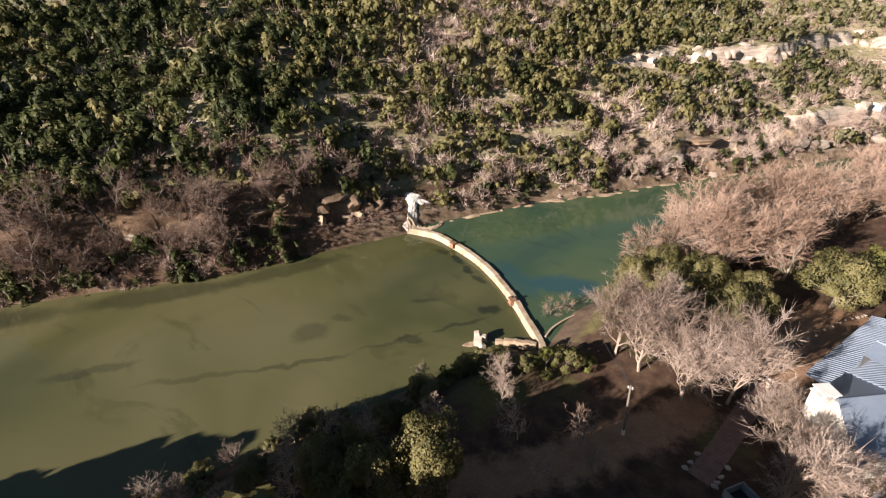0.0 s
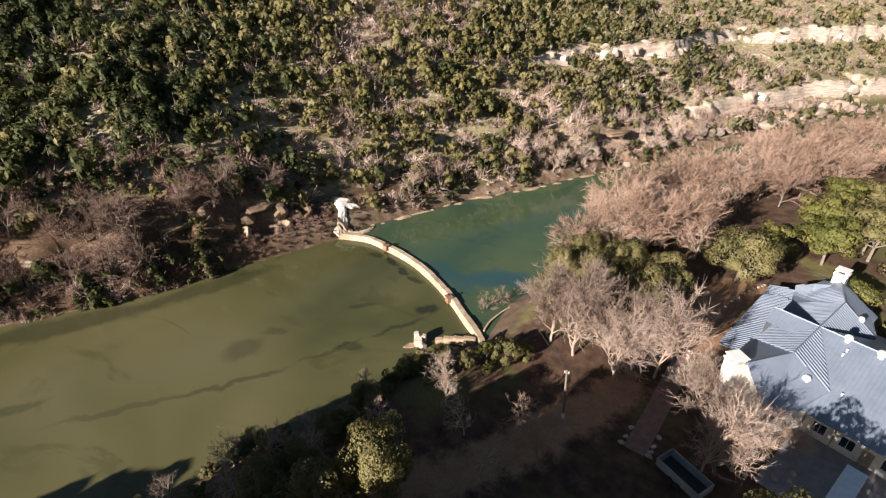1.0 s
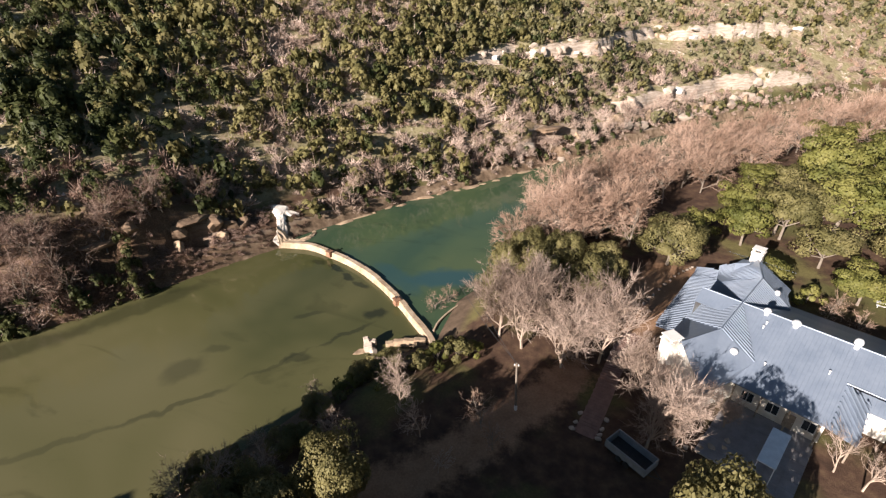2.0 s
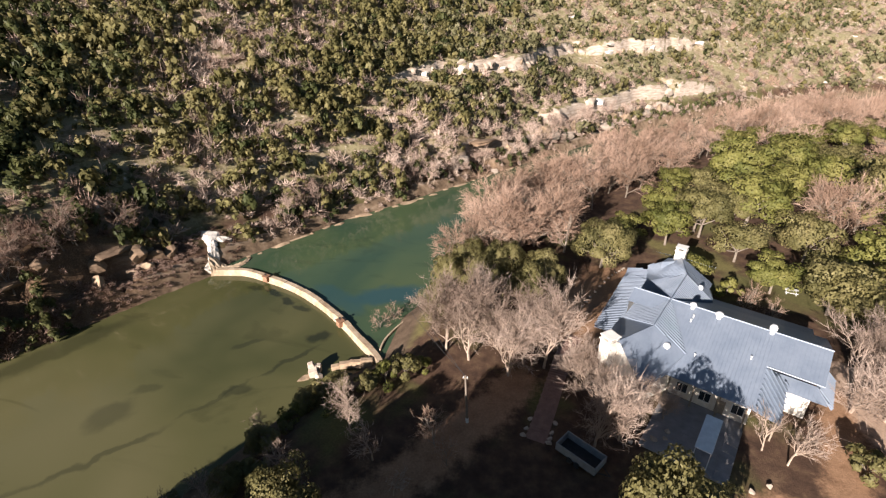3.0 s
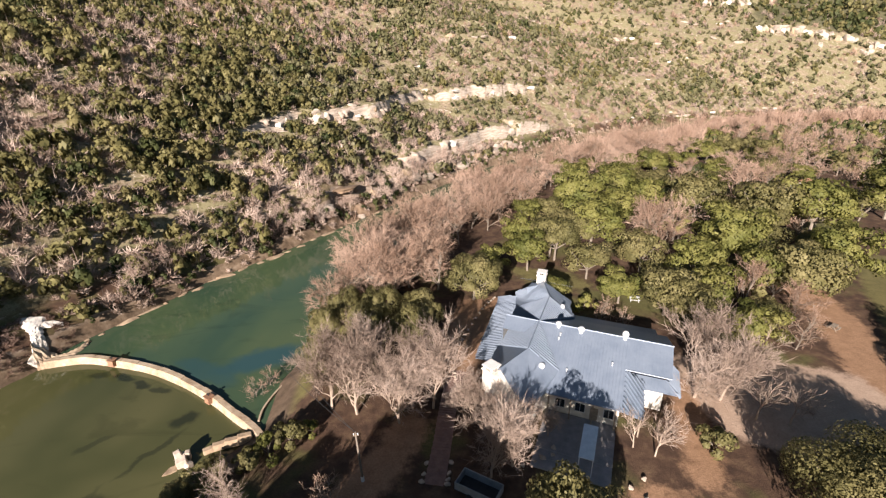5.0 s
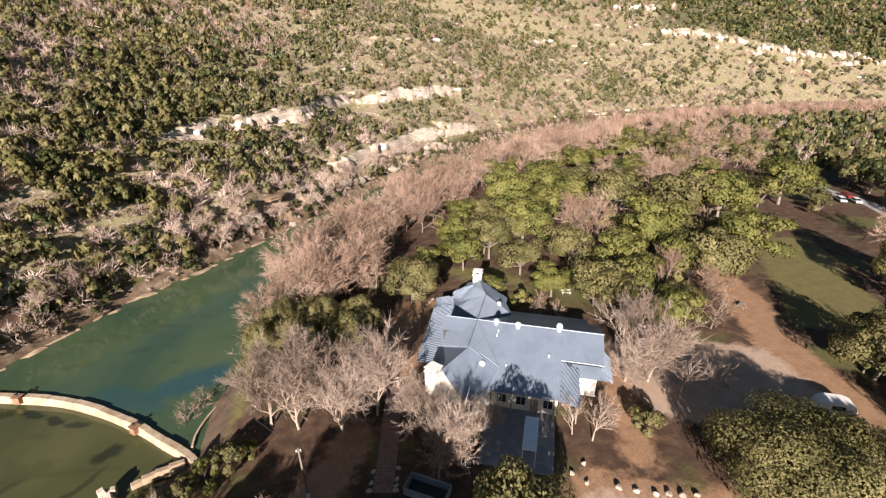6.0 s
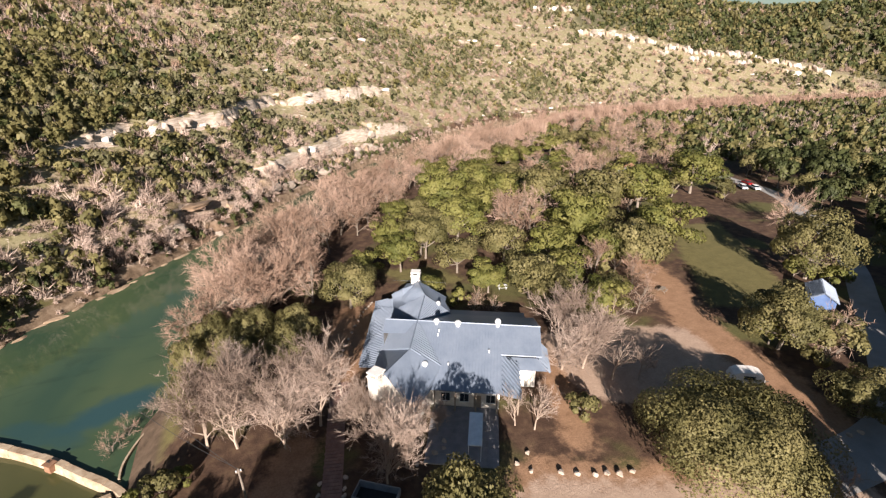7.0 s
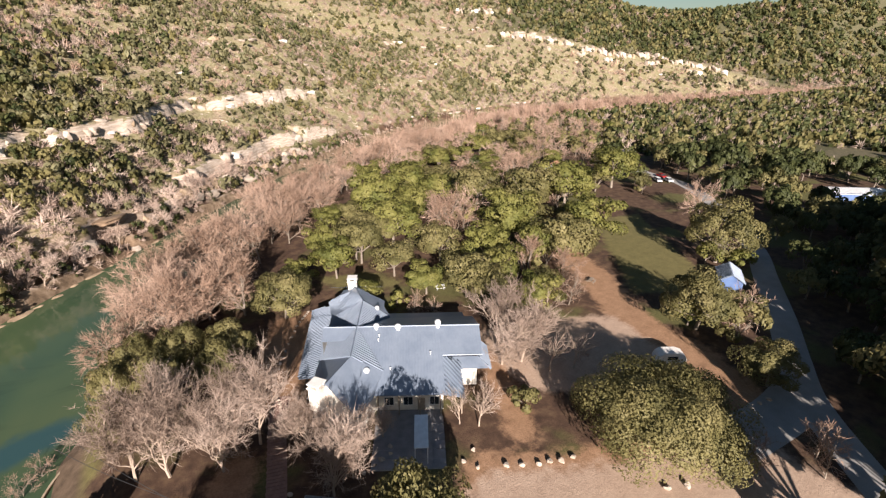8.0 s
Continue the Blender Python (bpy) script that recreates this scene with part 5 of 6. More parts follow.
def rock_face(name, centre, halves, thick, mat, seed):
    """A jagged slab that climbs the bank along a centre line, with its edges let into the ground."""
    c = smooth_line(centre, 5)
    d = np.gradient(c, axis=0)
    d /= np.linalg.norm(d, axis=1, keepdims=True)
    h = np.interp(np.linspace(0, 1, len(c)), np.linspace(0, 1, len(halves)), halves)
    r = np.random.RandomState(seed)
    across = 11
    v = []
    for i in range(len(c)):
        left, right = h[i] * r.uniform(0.8, 1.15), h[i] * r.uniform(0.8, 1.15)
        for k in range(across):
            s = k / (across - 1) * 2 - 1
            off = s * (left if s < 0 else right)
            x, y = c[i][0] - d[i][1] * off, c[i][1] + d[i][0] * off
            z = max(ground_at(x, y), -5.3) + thick * ((1 - abs(s) ** 4) * r.uniform(0.85, 1.05)) - 0.6 * abs(s) ** 8
            v.append((x + r.normal() * 0.05, y + r.normal() * 0.05, z))
    f = [(i * across + k, i * across + k + 1, (i + 1) * across + k + 1, (i + 1) * across + k)[::-1] for i in range(len(c) - 1) for k in range(across - 1)]
    n = len(v)
    v += [(x, y, z - 1.6) for x, y, z in v]
    f += [tuple(n + k for k in q)[::-1] for q in f]
    rim = [k for k in range(across)] + [(i + 1) * across - 1 for i in range(1, len(c))] + [n - 1 - k for k in range(1, across)] + [i * across for i in range(len(c) - 2, 0, -1)]
    f += [(a, b, b + n, a + n) for a, b in zip(rim, rim[1:] + rim[:1])]
    return mesh_from(name, v, f, mat)


tagged(rock_face("chute_rock", [(-57.2, 78.0), (-58.0, 79.9), (-58.8, 81.2), (-59.7, 82.5), (-60.8, 84.2)], [1.9, 1.1, 1.0, 1.5, 2.6], 0.5, WHITE_ROCK, 5), "bleached white limestone face above the end of a weir", "rock")
tagged(rock_face("chute_rock", [(-59.4, 83.2), (-58.0, 84.4), (-56.6, 85.0)], [0.8, 0.7, 0.4], 0.4, WHITE_ROCK, 7), "bleached white limestone shelf on a river bank", "rock")
tagged(rock_face("chute_rock", [(-58.2, 78.4), (-56.0, 79.6), (-54.2, 80.6), (-53.2, 82.6), (-53.0, 84.4)], [1.2, 1.5, 1.3, 1.0, 0.5], 1.2, CONCRETE, 8), "pale tan limestone shelf at the end of a weir", "rock")
BLUFF = mottled("brown_bluff_rock", (0.075, 0.047, 0.028), (0.25, 0.170, 0.105), 0.5, 0.9, 2.4, 0.7, 0.12)
CRAG = mottled("weathered_crag", (0.17, 0.11, 0.065), (0.46, 0.35, 0.23), 0.5, 0.9, 2.4, 0.7, 0.12)
for i, (x, y, z, s) in enumerate([(-64.0, 76.0, -2.2, 3.6), (-65.5, 74.0, -2.4, 4.2), (-67.5, 72.0, -1.5, 5.2), (-69.5, 68.5, -2.0, 4.6), (-71.5, 66.0, -2.2, 4.2), (-68.5, 77.0, 1.2, 4.0), (-72.0, 73.0, 1.5, 4.5), (-75.0, 60.0, -2.4, 4.0), (-79.5, 54.0, -2.6, 3.6), (-84.0, 49.0, -2.6, 3.6)]):
    z = ground_at(x, y) + 0.5
    b = tagged(rock(230 + i, name="crag", mat=BLUFF), "weathered brown limestone crag on a river bank", "rock", "bank crags")
    b.matrix_world = pose(x, y, z, r8.uniform(-20, 20), r8.uniform(-20, 20), r8.uniform(0, 360)) @ Matrix.Diagonal((s, s * 0.8, s * 1.1, 1))
# pale shelf along the upper far bank
for i, (x, y) in enumerate(smooth_line([(-52.6, 84.6), (-45.6, 94.4), (-37.2, 107), (-26.2, 119.4), (-12.8, 135.5), (0, 152), (10, 164)], 4)):
    b = tagged(rock(260 + i % 6, name="ledge_rock", mat=CRAG), "weathered flat limestone ledge at the water's edge", "rock", "ledge rocks")
    s = r8.uniform(1.2, 7.0) ** 1.1
    b.matrix_world = pose(x + r8.uniform(-1.6, -0.3), y + r8.uniform(-0.2, 1.0), -4.5, r8.uniform(-6, 6), r8.uniform(-6, 6), 50 + r8.uniform(-20, 20)) @ Matrix.Diagonal((s, 0.9 + s * 0.16, r8.uniform(0.7, 1.5), 1))
# broken cliff at the foot of the hill above the bend
cliff_line = smooth_line([(10, 168), (20, 179), (33, 193), (46, 207), (58, 220), (72, 233)], 5)
for i, (x, y) in enumerate(cliff_line):
    s = r8.uniform(5.0, 9.0)
    b = tagged(rock(280 + i % 9, name="cliff_block", mat=(ROCK, CRAG, ROCK)[i % 3]), "weathered pale limestone cliff block at the foot of a hill", "rock", "cliff blocks")
    x, y = x - 2.2 + r8.uniform(-1.5, 1.5), y + 2.4 + r8.uniform(-1.5, 1.5)
    b.matrix_world = pose(x, y, ground_at(x, y) + r8.uniform(-0.5, 1.2), r8.uniform(-10, 10), r8.uniform(-10, 10), 44 + r8.uniform(-25, 25)) @ Matrix.Diagonal((s * 1.3, s * 0.7, s * r8.uniform(0.7, 1.3), 1))
# the dark overhang by the water and the opening in the crags below the weir
for x, y, z, rx, turn, sx, sy, sz, mat, label in [
    (-8.5, 151.5, 4.2, -4, 50, 13.0, 8.0, 2.8, BLUFF, "overhanging limestone slab above a shadowed hollow"),
    (-14.5, 143.5, 0.5, 0, 40, 5.0, 5.0, 8.0, ROCK, "pale limestone buttress beside a shadowed hollow"),
    (-1.5, 158.5, 0.0, 5, 20, 6.0, 5.0, 7.0, CRAG, "rusty limestone buttress beside a shadowed hollow"),
    (-5.0, 149.0, -4.0, 10, 60, 6.5, 3.5, 3.2, ROCK, "pale fallen slab at the water's edge"),
    (3.5, 160.0, -3.8, 10, 60, 6.0, 3.5, 3.0, ROCK, "pale fallen slab at the water's edge"),
    (-69.6, 69.6, 3.6, -8, 57, 8.5, 5.5, 2.6, BLUFF, "overhanging brown limestone slab above a hollow"),
    (-70.6, 64.6, -1.0, 0, 30, 3.0, 3.4, 7.5, CRAG, "tan limestone buttress beside a hollow"),
    (-66.0, 71.6, -1.0, 0, 70, 3.2, 3.4, 7.5, CRAG, "tan limestone buttress beside a hollow"),
    (-79.5, 56.5, 3.4, -8, 52, 9.0, 5.5, 2.6, BLUFF, "overhanging brown limestone slab above a hollow"),
    (-87.0, 46.5, 3.2, -8, 48, 9.5, 5.5, 2.6, BLUFF, "overhanging brown limestone slab above a hollow"),
]:
    b = tagged(rock(int(500 + x), name="overhang_rock", mat=mat), label, "rock", "overhang rocks")
    b.matrix_world = pose(x, y, z, rx, 0, turn) @ Matrix.Diagonal((sx, sy, sz, 1))
# limestone ledges along the contours of the hill
def contour(azimuth, z):
    """The place where the hill first reaches a height, along a bearing from the lawn."""
    d = np.arange(90, 700, 1.5)
    px, py = d * math.sin(radians(azimuth)), d * math.cos(radians(azimuth))
    ok = np.nonzero((height(px, py) > z) & (line_distance(px, py, FAR_BANK) > 0))[0]
    return (px[ok[0]], py[ok[0]]) if len(ok) else None


ledge_kinds = [rock(450 + i, name="limestone_ledge", mat=(ROCK, WHITE_ROCK, ROCK, CRAG, ROCK)[i]) for i in range(5)]
made = 0
for level, a0, a1, gap, tall_by, chance in [(20.5, -12, 17, 0.8, 3.4, 0.85), (23.0, -9, 16, 1.3, 2.6, 0.7), (21.0, 18, 36, 1.0, 2.0, 0.8), (6.0, 4, 18, 1.0, 5.0, 0.8), (2.0, 22, 50, 0.6, 2.2, 0.8), (35.0, 4, 40, 0.7, 2.0, 0.7), (50.0, 4, 38, 0.8, 3.0, 0.6), (-1, 38, 63, 0.36, 9.0, 0.97), (-2, 43, 58, 0.4, 8.0, 0.8), (-3, 46, 65, 0.6, 4.0, 0.5), (66.0, 6, 40, 0.8, 3.0, 0.6), (88.0, 33, 41, 0.45, 8.0, 0.9)]:
    azimuth = a0
    while azimuth < a1:
        azimuth += gap * r8.uniform(0.6, 1.4)
        z0 = level if level > 0 else float(ledge_line(azimuth)) + 7.0 * level + 6.0
        z0 += r8.uniform(-1.3, 1.3) * (1 if level < 30 else 2)
        p, q = contour(azimuth, z0), contour(azimuth + 0.6, z0)
        in_runs = level in (-1, 20.5, 88.0) or math.sin(azimuth * 1.7 + level) > 0.1
        if r8.uniform() > chance or not in_runs or not p or not q:
            continue
        far_by = math.hypot(*p)
        long = far_by * radians(gap) * r8.uniform(1.1, 2.0)
        tall = tall_by * r8.uniform(0.7, 1.2)
        m = pose(p[0], p[1], z0 + 0.1 * tall, r8.uniform(-4, 4), r8.uniform(-4, 4), math.degrees(math.atan2(q[1] - p[1], q[0] - p[0])) + r8.uniform(-12, 12)) @ Matrix.Diagonal((long, tall * 1.3, tall * 1.5, 1))
        if made < 5:
            ob = ledge_kinds[made]
            ob.matrix_world = m
            tagged(ob, "long pale limestone ledge across a scrubby hillside", "rock", "hillside ledges")
        else:
            copy_thing(ledge_kinds[made % 5], m @ Matrix.Diagonal((*[1 / v for v in ledge_kinds[made % 5].scale], 1)))
        made += 1
# broken pier in the shallows and the landing
pier = tagged(new("broken_pier"), "broken white masonry pier standing in shallow water", "pier")
for x, y, w, l, z0, z1, rx, ry, turn in [(0, 0, 1.5, 1.9, -1.6, 0.9, 6, -8, 22), (-0.35, 0.45, 1.0, 1.0, 0.7, 1.5, 4, -10, 30), (0.8, -0.5, 1.0, 1.5, -1.6, 0.3, -8, 12, 55), (0.5, 0.75, 0.8, 0.9, -1.6, 1.1, 10, 6, 10)]:
    o = solid("masonry_block", box((-w / 2, -l / 2, z0), (w / 2, l / 2, z1), 0.1), ROCK, pier, edge=0.08)
    o.matrix_basis = pose(x, y, 0, rx, ry, turn)
pier.matrix_world = pose(-26.8, 53.0, -4.9)
foot = tagged(rock(311, name="sunken_rock", mat=CRAG), "brown rock under a broken pier", "rock")
foot.matrix_world = pose(-27.8, 51.8, -5.2, 0, 0, 50) @ Matrix.Diagonal((2.6, 1.8, 0.9, 1))
landing = tagged(new("landing"), "old masonry landing wall at the weir's end", "wall")
for i, (x, y, turn, long, top) in enumerate([(-19.3, 55.9, 14, 2.0, -3.9), (-21.1, 55.5, 10, 1.9, -4.1), (-22.8, 55.1, 17, 1.8, -4.3), (-24.3, 54.5, 24, 1.4, -4.6)]):
    o = solid("masonry_block", box((-long / 2, -0.5, -6.4), (long / 2, 0.5, top), 0.1), CRAG, landing, edge=0.06)
    o.matrix_basis = pose(x, y, 0, 0, 3 - 2 * i, turn)
tagged(solid("river_wall", ribbon(smooth_line([(-18.2, 58.6), (-18.0, 61.5), (-16.4, 65.8), (-13.9, 69.4), (-12.0, 74.5)], 6), 0.13, -5.2, -4.1), CONCRETE), "thin curved concrete wall along the river bank", "wall", kind="structure")

# ---- paths, road, pole, trailer ----
strip("road", ROAD, 2.5, ASPHALT, 0.06, label="worn pale grey lane", category="road")
strip("road", [(75, 21.5), (68, 20.8), (61.5, 21.0), (54, 21.5)], 3.4, ASPHALT, 0.05, label="worn pale grey gravel apron", category="road")
path = tagged(new("brick_path"), "reddish brick path with stone borders across a lawn", "path", kind="structure")
line = smooth_line([(4.9, 40.6), (6.6, 46.4), (8.3, 52.8), (9.6, 57.0), (11.2, 60.5)], 12)
d = np.gradient(line, axis=0)
d /= np.linalg.norm(d, axis=1, keepdims=True)
body = strip("path_bed", [tuple(p) for p in line[::6]], 1.15, BRICK, 0.05)
body.parent = path
brick = mesh_from("brick", *box((-0.2, -0.2, 0), (0.2, 0.2, 0.05), 0.012), BRICK, path)
brick.matrix_basis = pose(4.9, 40.6, ground_at(4.9, 40.6) + 0.04)
for i in range(0, 51):
    s = i / 51 * (len(line) - 1)
    k = int(s)
    q, t = line[k] + (line[min(k + 1, len(line) - 1)] - line[k]) * (s - k), d[k]
    for j in range(5):
        o = brick.copy()
        scene.collection.objects.link(o)
        off = (j - 2) * 0.41 + (0.2 if i % 2 else 0)
        x, y = q[0] - t[1] * off, q[1] + t[0] * off
        o.matrix_basis = pose(x, y, ground_at(x, y) + 0.045, 0, 0, math.degrees(math.atan2(t[1], t[0])) + 90)
for i, (k, side) in enumerate([(0, -1), (2, -1), (4, -1), (7, -1), (0, 1), (3, 1), (6, 1)]):
    o = rock(340 + i, name="border_stone", mat=ROCK)
    o.parent = path
    q, t = line[k], d[k]
    o.matrix_basis = pose(q[0] - t[1] * 1.45 * side, q[1] + t[0] * 1.45 * side, 0.1, 0, 0, i * 40) @ Matrix.Diagonal((0.9, 0.7, 0.6, 1))

pole = tagged(new("utility_pole"), "leaning weathered wooden utility pole on the lawn", "pole")
pole.matrix_world = pose(-3.05, 42.1, ground_at(-3.05, 42.1) - 0.2, 0, -3.0, 0)
solid("shaft", rod((0, 0, 0), (0, 0, 7.3), 0.15, 0.10, 8), BARK, pole)
solid("base_guard", rod((0, 0, 0), (0, 0, 0.9), 0.19, 0.18, 8), WHITE_METAL, pole, "pale metal guard at the foot")
solid("crossarm", box((-0.3, -0.05, 6.85), (0.3, 0.05, 6.95)), WOOD, pole)
for x in (-0.22, 0.22):
    solid("insulator", lathe([(0.05, 6.97), (0.07, 7.02), (0.05, 7.08), (0.06, 7.14), (0.02, 7.18)], 8, (x, 0, 0)), WHITE_METAL, pole)
for i, (ex, ey, ez) in enumerate([(-13.0, 60.0, 5.2), (-14.2, 59.0, 4.9)]):
    a, b = Vector((-3.4 + 0.1 * i, 42.1, 6.9)), Vector((ex, ey, ez))
    pts = [a.lerp(b, k / 10) - Vector((0, 0, 2.0 * (k / 10) * (1 - k / 10))) for k in range(11)]
    tagged(solid("power_cable", join([rod(p, q, 0.03, 0.03, 4) for p, q in zip(pts, pts[1:])]), DARK), "thin slack power cable from a pole", "cable")

trailer = tagged(new("open_trailer"), "open-topped faded grey box trailer parked on the grass", "trailer")
trailer.matrix_world = pose(9.55, 38.6, 0.0, 0, 0, -38)
for lo, hi in [((-2.4, -1.2, 0.5), (2.4, -1.1, 1.5)), ((-2.4, 1.1, 0.5), (2.4, 1.2, 1.5)), ((-2.4, -1.1, 0.5), (-2.3, 1.1, 1.5)), ((2.3, -1.1, 0.5), (2.4, 1.1, 1.5))]:
    solid("side_panel", box(lo, hi), GREY_PAINT, trailer, edge=0.015)
solid("bed", box((-2.4, -1.2, 0.42), (2.4, 1.2, 0.52)), DARK, trailer, "dark empty bed")
solid("drawbar", join([rod((2.3, -0.6, 0.45), (3.6, 0, 0.45), 0.05, 0.05), rod((2.3, 0.6, 0.45), (3.6, 0, 0.45), 0.05, 0.05)]), DARK, trailer)
for x in (-0.55, 0.35):
    for y in (-1.3, 1.3):
        w = new("wheel")
        w.parent = trailer
        w.matrix_basis = pose(x, y, 0.36, 90, 0, 0)
        solid("tyre", lathe([(0.24, -0.1), (0.35, -0.08), (0.35, 0.08), (0.24, 0.1)], 14), DARK, w)
        solid("rim", lathe([(0.23, -0.06), (0.23, 0.06)], 10), WHITE_METAL, w)

# ---- boulders edging the yard and the beds ----
kinds = [rock(400 + i, name="boulder") for i in range(4)]
ROW = [(27.3, 35.2, 0.8), (30.3, 33.6, 1.1), (32.0, 32.7, 0.95), (33.8, 31.7, 0.95), (35.1, 31.2, 1.05), (36.4, 30.5, 1.1), (38.0, 30.2, 1.0), (28.4, 37.7, 0.8), (26.3, 36.8, 0.8), (43.6, 21.3, 1.1), (45.9, 20.4, 1.2), (52.5, 18.4, 1.1), (65.7, 23.7, 1.0), (67.5, 23.4, 1.0), (69.5, 23.1, 1.0), (63.6, 23.6, 0.9), (15.4, 41.6, 0.8), (17.0, 41.9, 0.7), (18.0, 42.3, 1.1), (19.4, 42.6, 0.8), (19.9, 43.7, 0.9)]
for i, (x, y, s) in enumerate(ROW):
    m = pose(x, y, ground_at(x, y) + 0.18 * s, 0, 0, i * 57) @ Matrix.Diagonal((s, s * 0.85, s, 1))
    if i < 4:
        b, b.matrix_world = kinds[i], m
        tagged(b, "pale limestone boulder edging a gravel yard", "boulder", "edging boulders")
    else:
        copy_thing(kinds[i % 4], m @ Matrix.Diagonal((*[1 / v for v in kinds[i % 4].scale], 1)))
for i, (x, y) in enumerate(smooth_line([(10.3, 58.5), (10.8, 63.6), (13.8, 70.0), (18.6, 78.5), (22.0, 82.5)], 5)):
    copy_thing(kinds[i % 4], pose(x, y, ground_at(x, y) + 0.15, 0, 0, i * 71) @ Matrix.Diagonal((0.8, 0.7, 0.7, 1)))


# ---- tables, shelters and parked vehicles ----
def picnic_table(x, y, turn, mat, label):
    t = tagged(new("picnic_table"), label, "table")
    t.matrix_world = pose(x, y, ground_at(x, y), 0, 0, turn)
    for k in range(4):
        solid("board", box((-0.95, -0.4 + k * 0.205, 0.72), (0.95, -0.21 + k * 0.205, 0.76)), mat, t)
    for s in (-1, 1):
        solid("bench", box((-0.95, s * 0.72 - 0.14, 0.42), (0.95, s * 0.72 + 0.14, 0.46)), mat, t)
        solid("leg_frame", join([rod((s * 0.7, -0.75, 0), (s * 0.7, -0.25, 0.73), 0.045, 0.045, 4), rod((s * 0.7, 0.75, 0), (s * 0.7, 0.25, 0.73), 0.045, 0.045, 4), box((s * 0.7 - 0.04, -0.8, 0.36), (s * 0.7 + 0.04, 0.8, 0.42))]), mat, t)


picnic_table(77.4, 63.2, 25, WOOD, "weathered wooden picnic table by a dirt track")
picnic_table(48.4, 77.8, -20, WHITE_METAL, "white picnic table under trees behind the house")


def car(x, y, turn, colour, label, longer=0.0):
    c = tagged(new("car"), label, "car")
    c.matrix_world = pose(x, y, ground_at(x, y) + 0.06, 0, 0, turn)
    paint = mottled("car_paint", tuple(v * 0.85 for v in colour), colour, 1.0, 0.25, 6.0, 0.02)
    L = 2.2 + longer
    prof = [(-L, 0.45), (-L, 0.85), (-L + 0.9, 0.98), (L - 0.25, 1.0), (L, 0.85), (L, 0.4)]
    def loft(prof, w0, w1, z_top):
        v, k = [], len(prof)
        for s in (-1, 1):
            v += [(px, s * (w0 if pz < z_top else w1), pz) for px, pz in prof]
        return v, [tuple(range(k))[::-1], tuple(range(k, 2 * k))] + [(i, (i + 1) % k, (i + 1) % k + k, i + k) for i in range(k)]
    solid("body", loft(prof, 0.9, 0.86, 0.9), paint, c, edge=0.04)
    solid("cabin", loft([(-L + 0.95, 0.97), (-L + 1.6, 1.48), (L - 0.9, 1.5), (L - 0.35, 0.99)], 0.84, 0.68, 1.2), GLASS, c, "dark glazed cabin")
    solid("roof_panel", box((-L + 1.58, -0.69, 1.47), (L - 0.88, 0.69, 1.53)), paint, c, edge=0.02)
    for sx in (-L + 0.75, L - 0.75):
        for sy in (-0.84, 0.84):
            w = new("wheel")
            w.parent = c
            w.matrix_basis = pose(sx, sy, 0.3, 90, 0, 0)
            solid("tyre", lathe([(0.2, -0.11), (0.33, -0.09), (0.33, 0.09), (0.2, 0.11)], 12), DARK, w)
            solid("rim", lathe([(0.19, -0.09), (0.19, 0.09)], 8), WHITE_METAL, w)


car(168.5, 108.0, 60, (0.75, 0.75, 0.74), "white car parked by a wooded lane")
car(165.5, 110.5, 55, (0.70, 0.70, 0.70), "white car parked by a wooded lane", 0.3)
car(172.0, 113.5, 70, (0.30, 0.02, 0.02), "dark red car parked by a wooded lane")
car(107.3, 164.4, 20, (0.72, 0.73, 0.75), "white car parked under trees")
car(131.0, 57.0, 40, (0.05, 0.09, 0.22), "blue car on a shaded lane")


def shed(name, x, y, turn, w, l, wall_h, ridge_h, wall_mat, roof_mat, label, category):
    s = tagged(new(name), label, category)
    s.matrix_world = pose(x, y, ground_at(x, y) - 0.1, 0, 0, turn)
    solid("wall", box((-l / 2, -w / 2, 0), (l / 2, w / 2, wall_h)), wall_mat, s)
    solid("gable", ([(-l / 2, -w / 2, wall_h), (-l / 2, w / 2, wall_h), (-l / 2, 0, ridge_h - 0.1), (l / 2, -w / 2, wall_h), (l / 2, w / 2, wall_h), (l / 2, 0, ridge_h - 0.1)], [(0, 2, 1), (3, 4, 5), (0, 3, 5, 2), (1, 2, 5, 4)]), wall_mat, s)
    for k in (-1, 1):
        roof_plane(s, [(-l / 2 - 0.3, 0, ridge_h), (l / 2 + 0.3, 0, ridge_h), (l / 2 + 0.3, k * (w / 2 + 0.4), wall_h - 0.1), (-l / 2 - 0.3, k * (w / 2 + 0.4), wall_h - 0.1)], mat=roof_mat)
    solid("door", box((l / 2, -0.5, 0.05), (l / 2 + 0.06, 0.5, 2.05)), WOOD, s)
    solid("window", box((-0.6, -w / 2 - 0.05, 1.0), (0.6, -w / 2, 1.9)), GLASS, s)


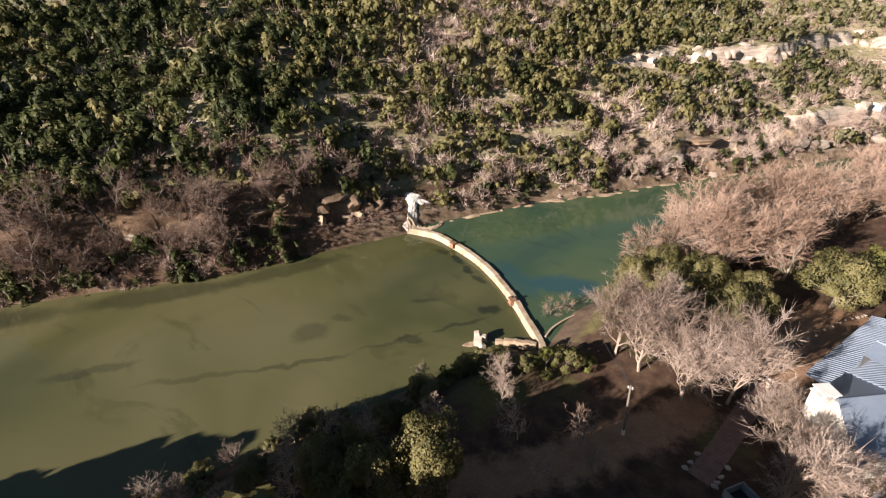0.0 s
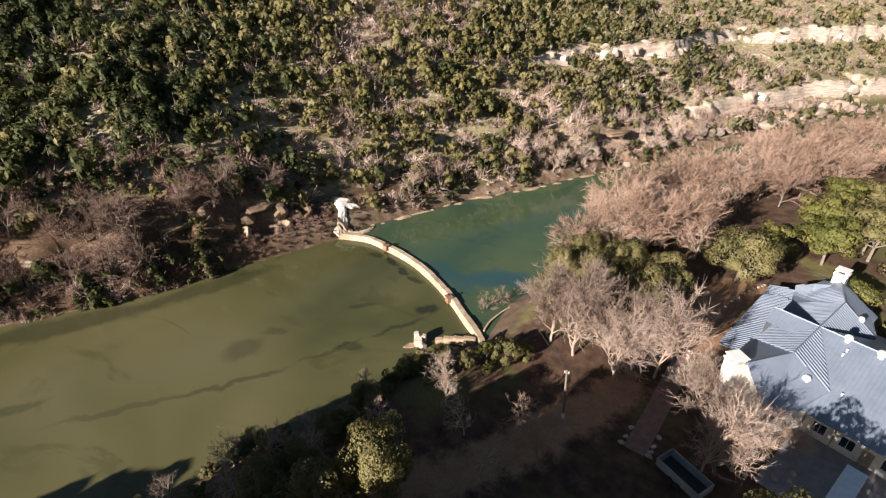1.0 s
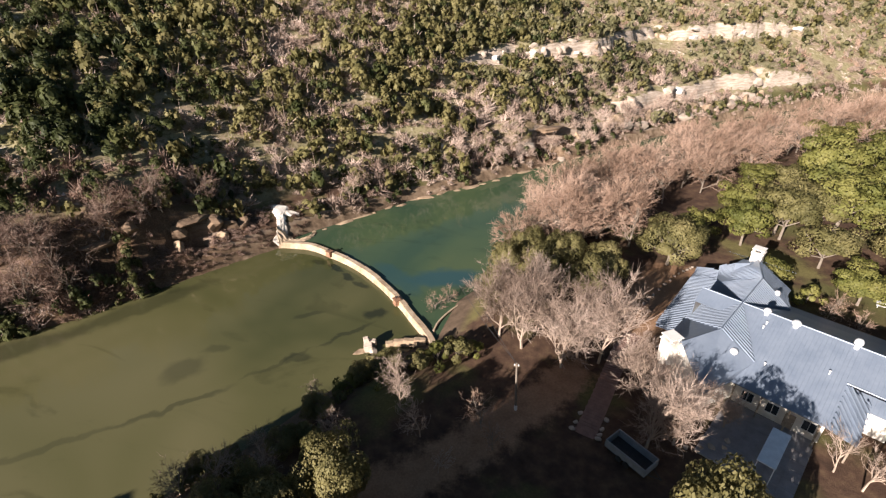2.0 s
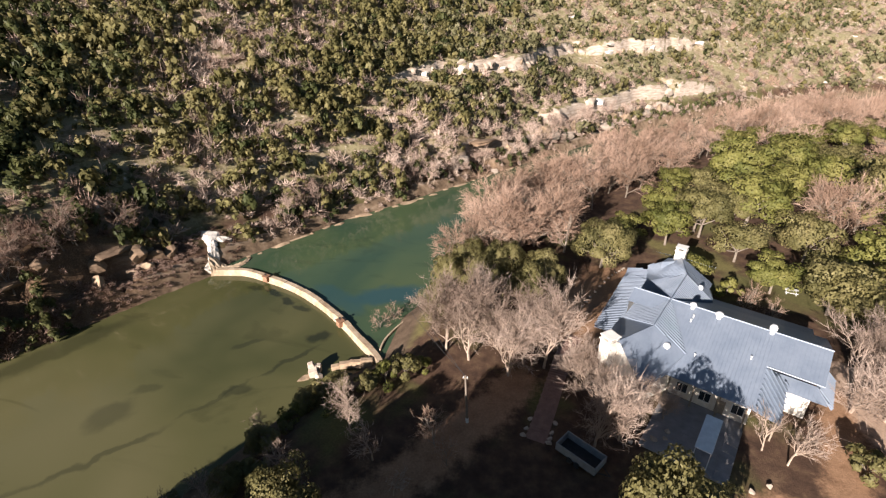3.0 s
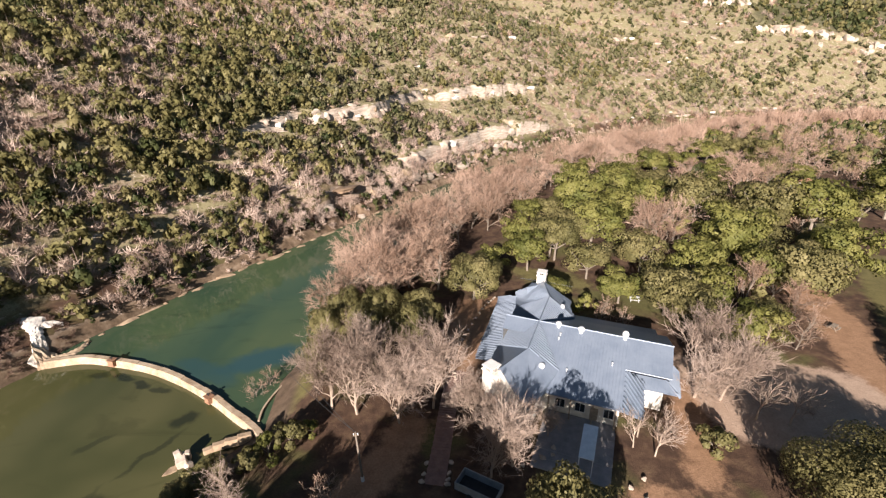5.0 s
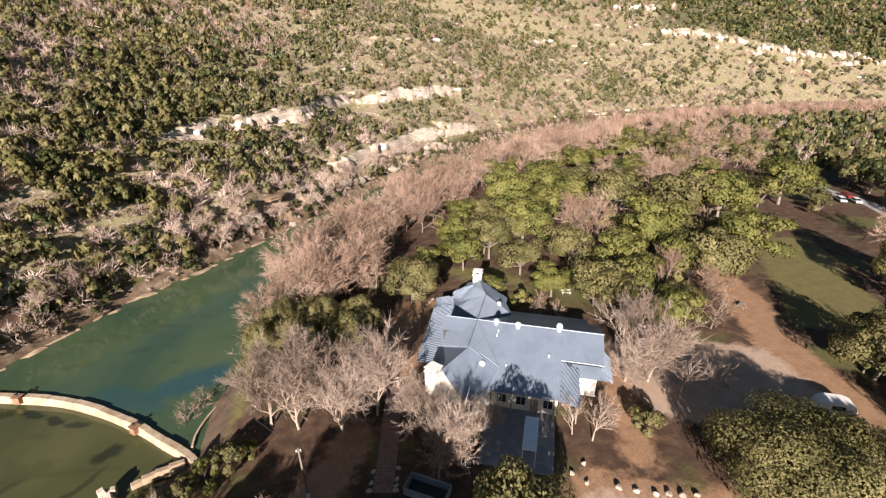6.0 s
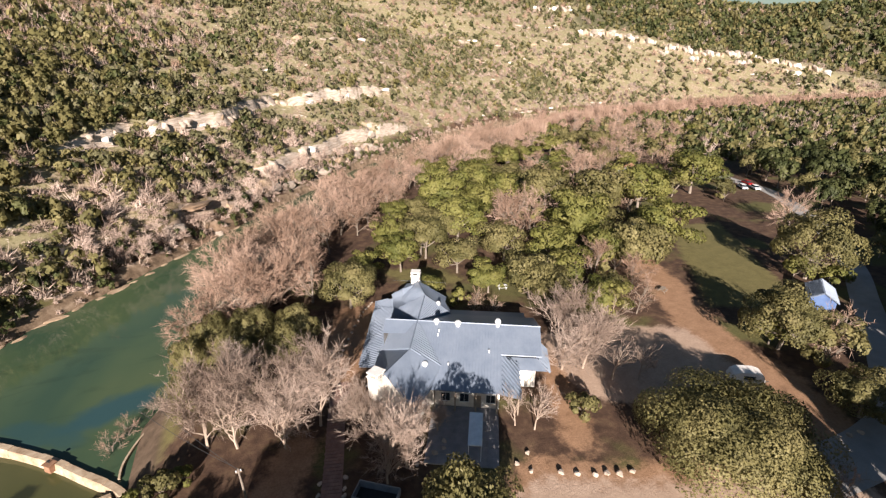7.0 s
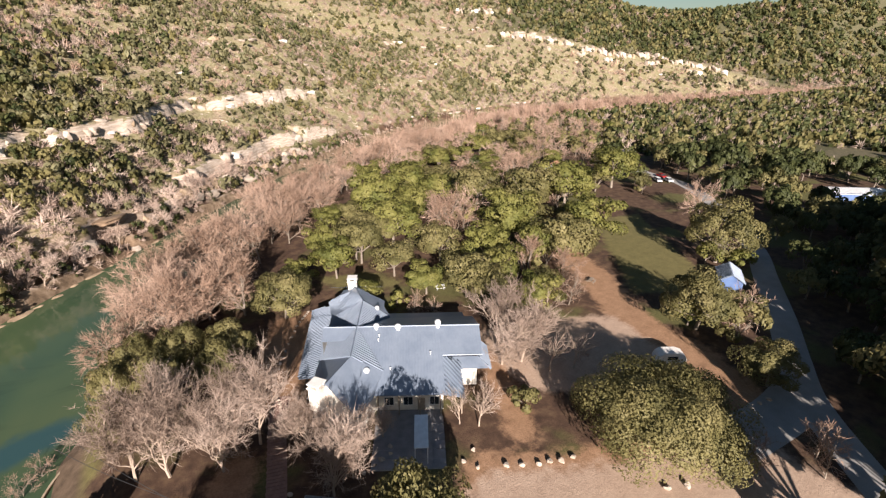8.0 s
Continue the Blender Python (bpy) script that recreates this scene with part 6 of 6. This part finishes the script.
BLUE_SHEET = mottled("blue_sheeting", (0.05, 0.09, 0.20), (0.10, 0.16, 0.30), 0.8, 0.5, 4.0, 0.1)
shed("hut", 101.5, 47.2, 35, 4.2, 7.0, 2.4, 3.9, BLUE_SHEET, METAL_ROOF, "small blue hut with a pale metal roof under oaks", "hut")
shed("barn", 203.0, 62.0, -38, 9.0, 17.0, 2.6, 3.6, BLUE_SHEET, WHITE_METAL, "long white-roofed blue barn beyond the wood", "barn")
shed("hut", 137.5, 139.5, 15, 5.0, 7.5, 2.3, 3.6, WOOD, METAL_ROOF, "small grey metal-roofed hut among trees", "hut")
shed("hut", 147.0, 146.0, 30, 4.0, 5.0, 2.2, 3.3, WOOD, RUST, "small rust-roofed hut among trees", "hut")

# low round-ended caravan in the shade of the big oak
van = tagged(new("caravan"), "small pale caravan with a rounded roof on a gravel yard", "caravan")
van.matrix_world = pose(65.6, 36.4, 0.0, 0, 0, -32)
prof = [(-2.3, 0.5), (-2.45, 1.1), (-2.1, 1.9), (-1.4, 2.3), (0.9, 2.35), (1.9, 2.0), (2.3, 1.2), (2.1, 0.5)]
solid("shell", ([(x, s * 1.05, z) for s in (-1, 1) for x, z in prof], [tuple(range(8)), tuple(range(15, 7, -1))] + [(i, i + 8, (i + 1) % 8 + 8, (i + 1) % 8) for i in range(8)]), PLASTER, van, "pale cream shell", edge=0.08)
solid("window", box((-0.8, -1.09, 1.2), (0.8, -1.04, 1.8)), GLASS, van)
solid("door", box((1.0, -1.1, 0.55), (1.6, -1.04, 2.0)), WHITE_METAL, van)
solid("drawbar", rod((2.1, 0, 0.5), (3.3, 0, 0.45), 0.05, 0.05), DARK, van)
for y in (-1.0, 1.0):
    w = new("wheel")
    w.parent = van
    w.matrix_basis = pose(-0.2, y, 0.33, 90, 0, 0)
    solid("tyre", lathe([(0.22, -0.1), (0.33, -0.08), (0.33, 0.08), (0.22, 0.1)], 14), DARK, w)
    solid("rim", lathe([(0.2, -0.08), (0.2, 0.08)], 10), WHITE_METAL, w)
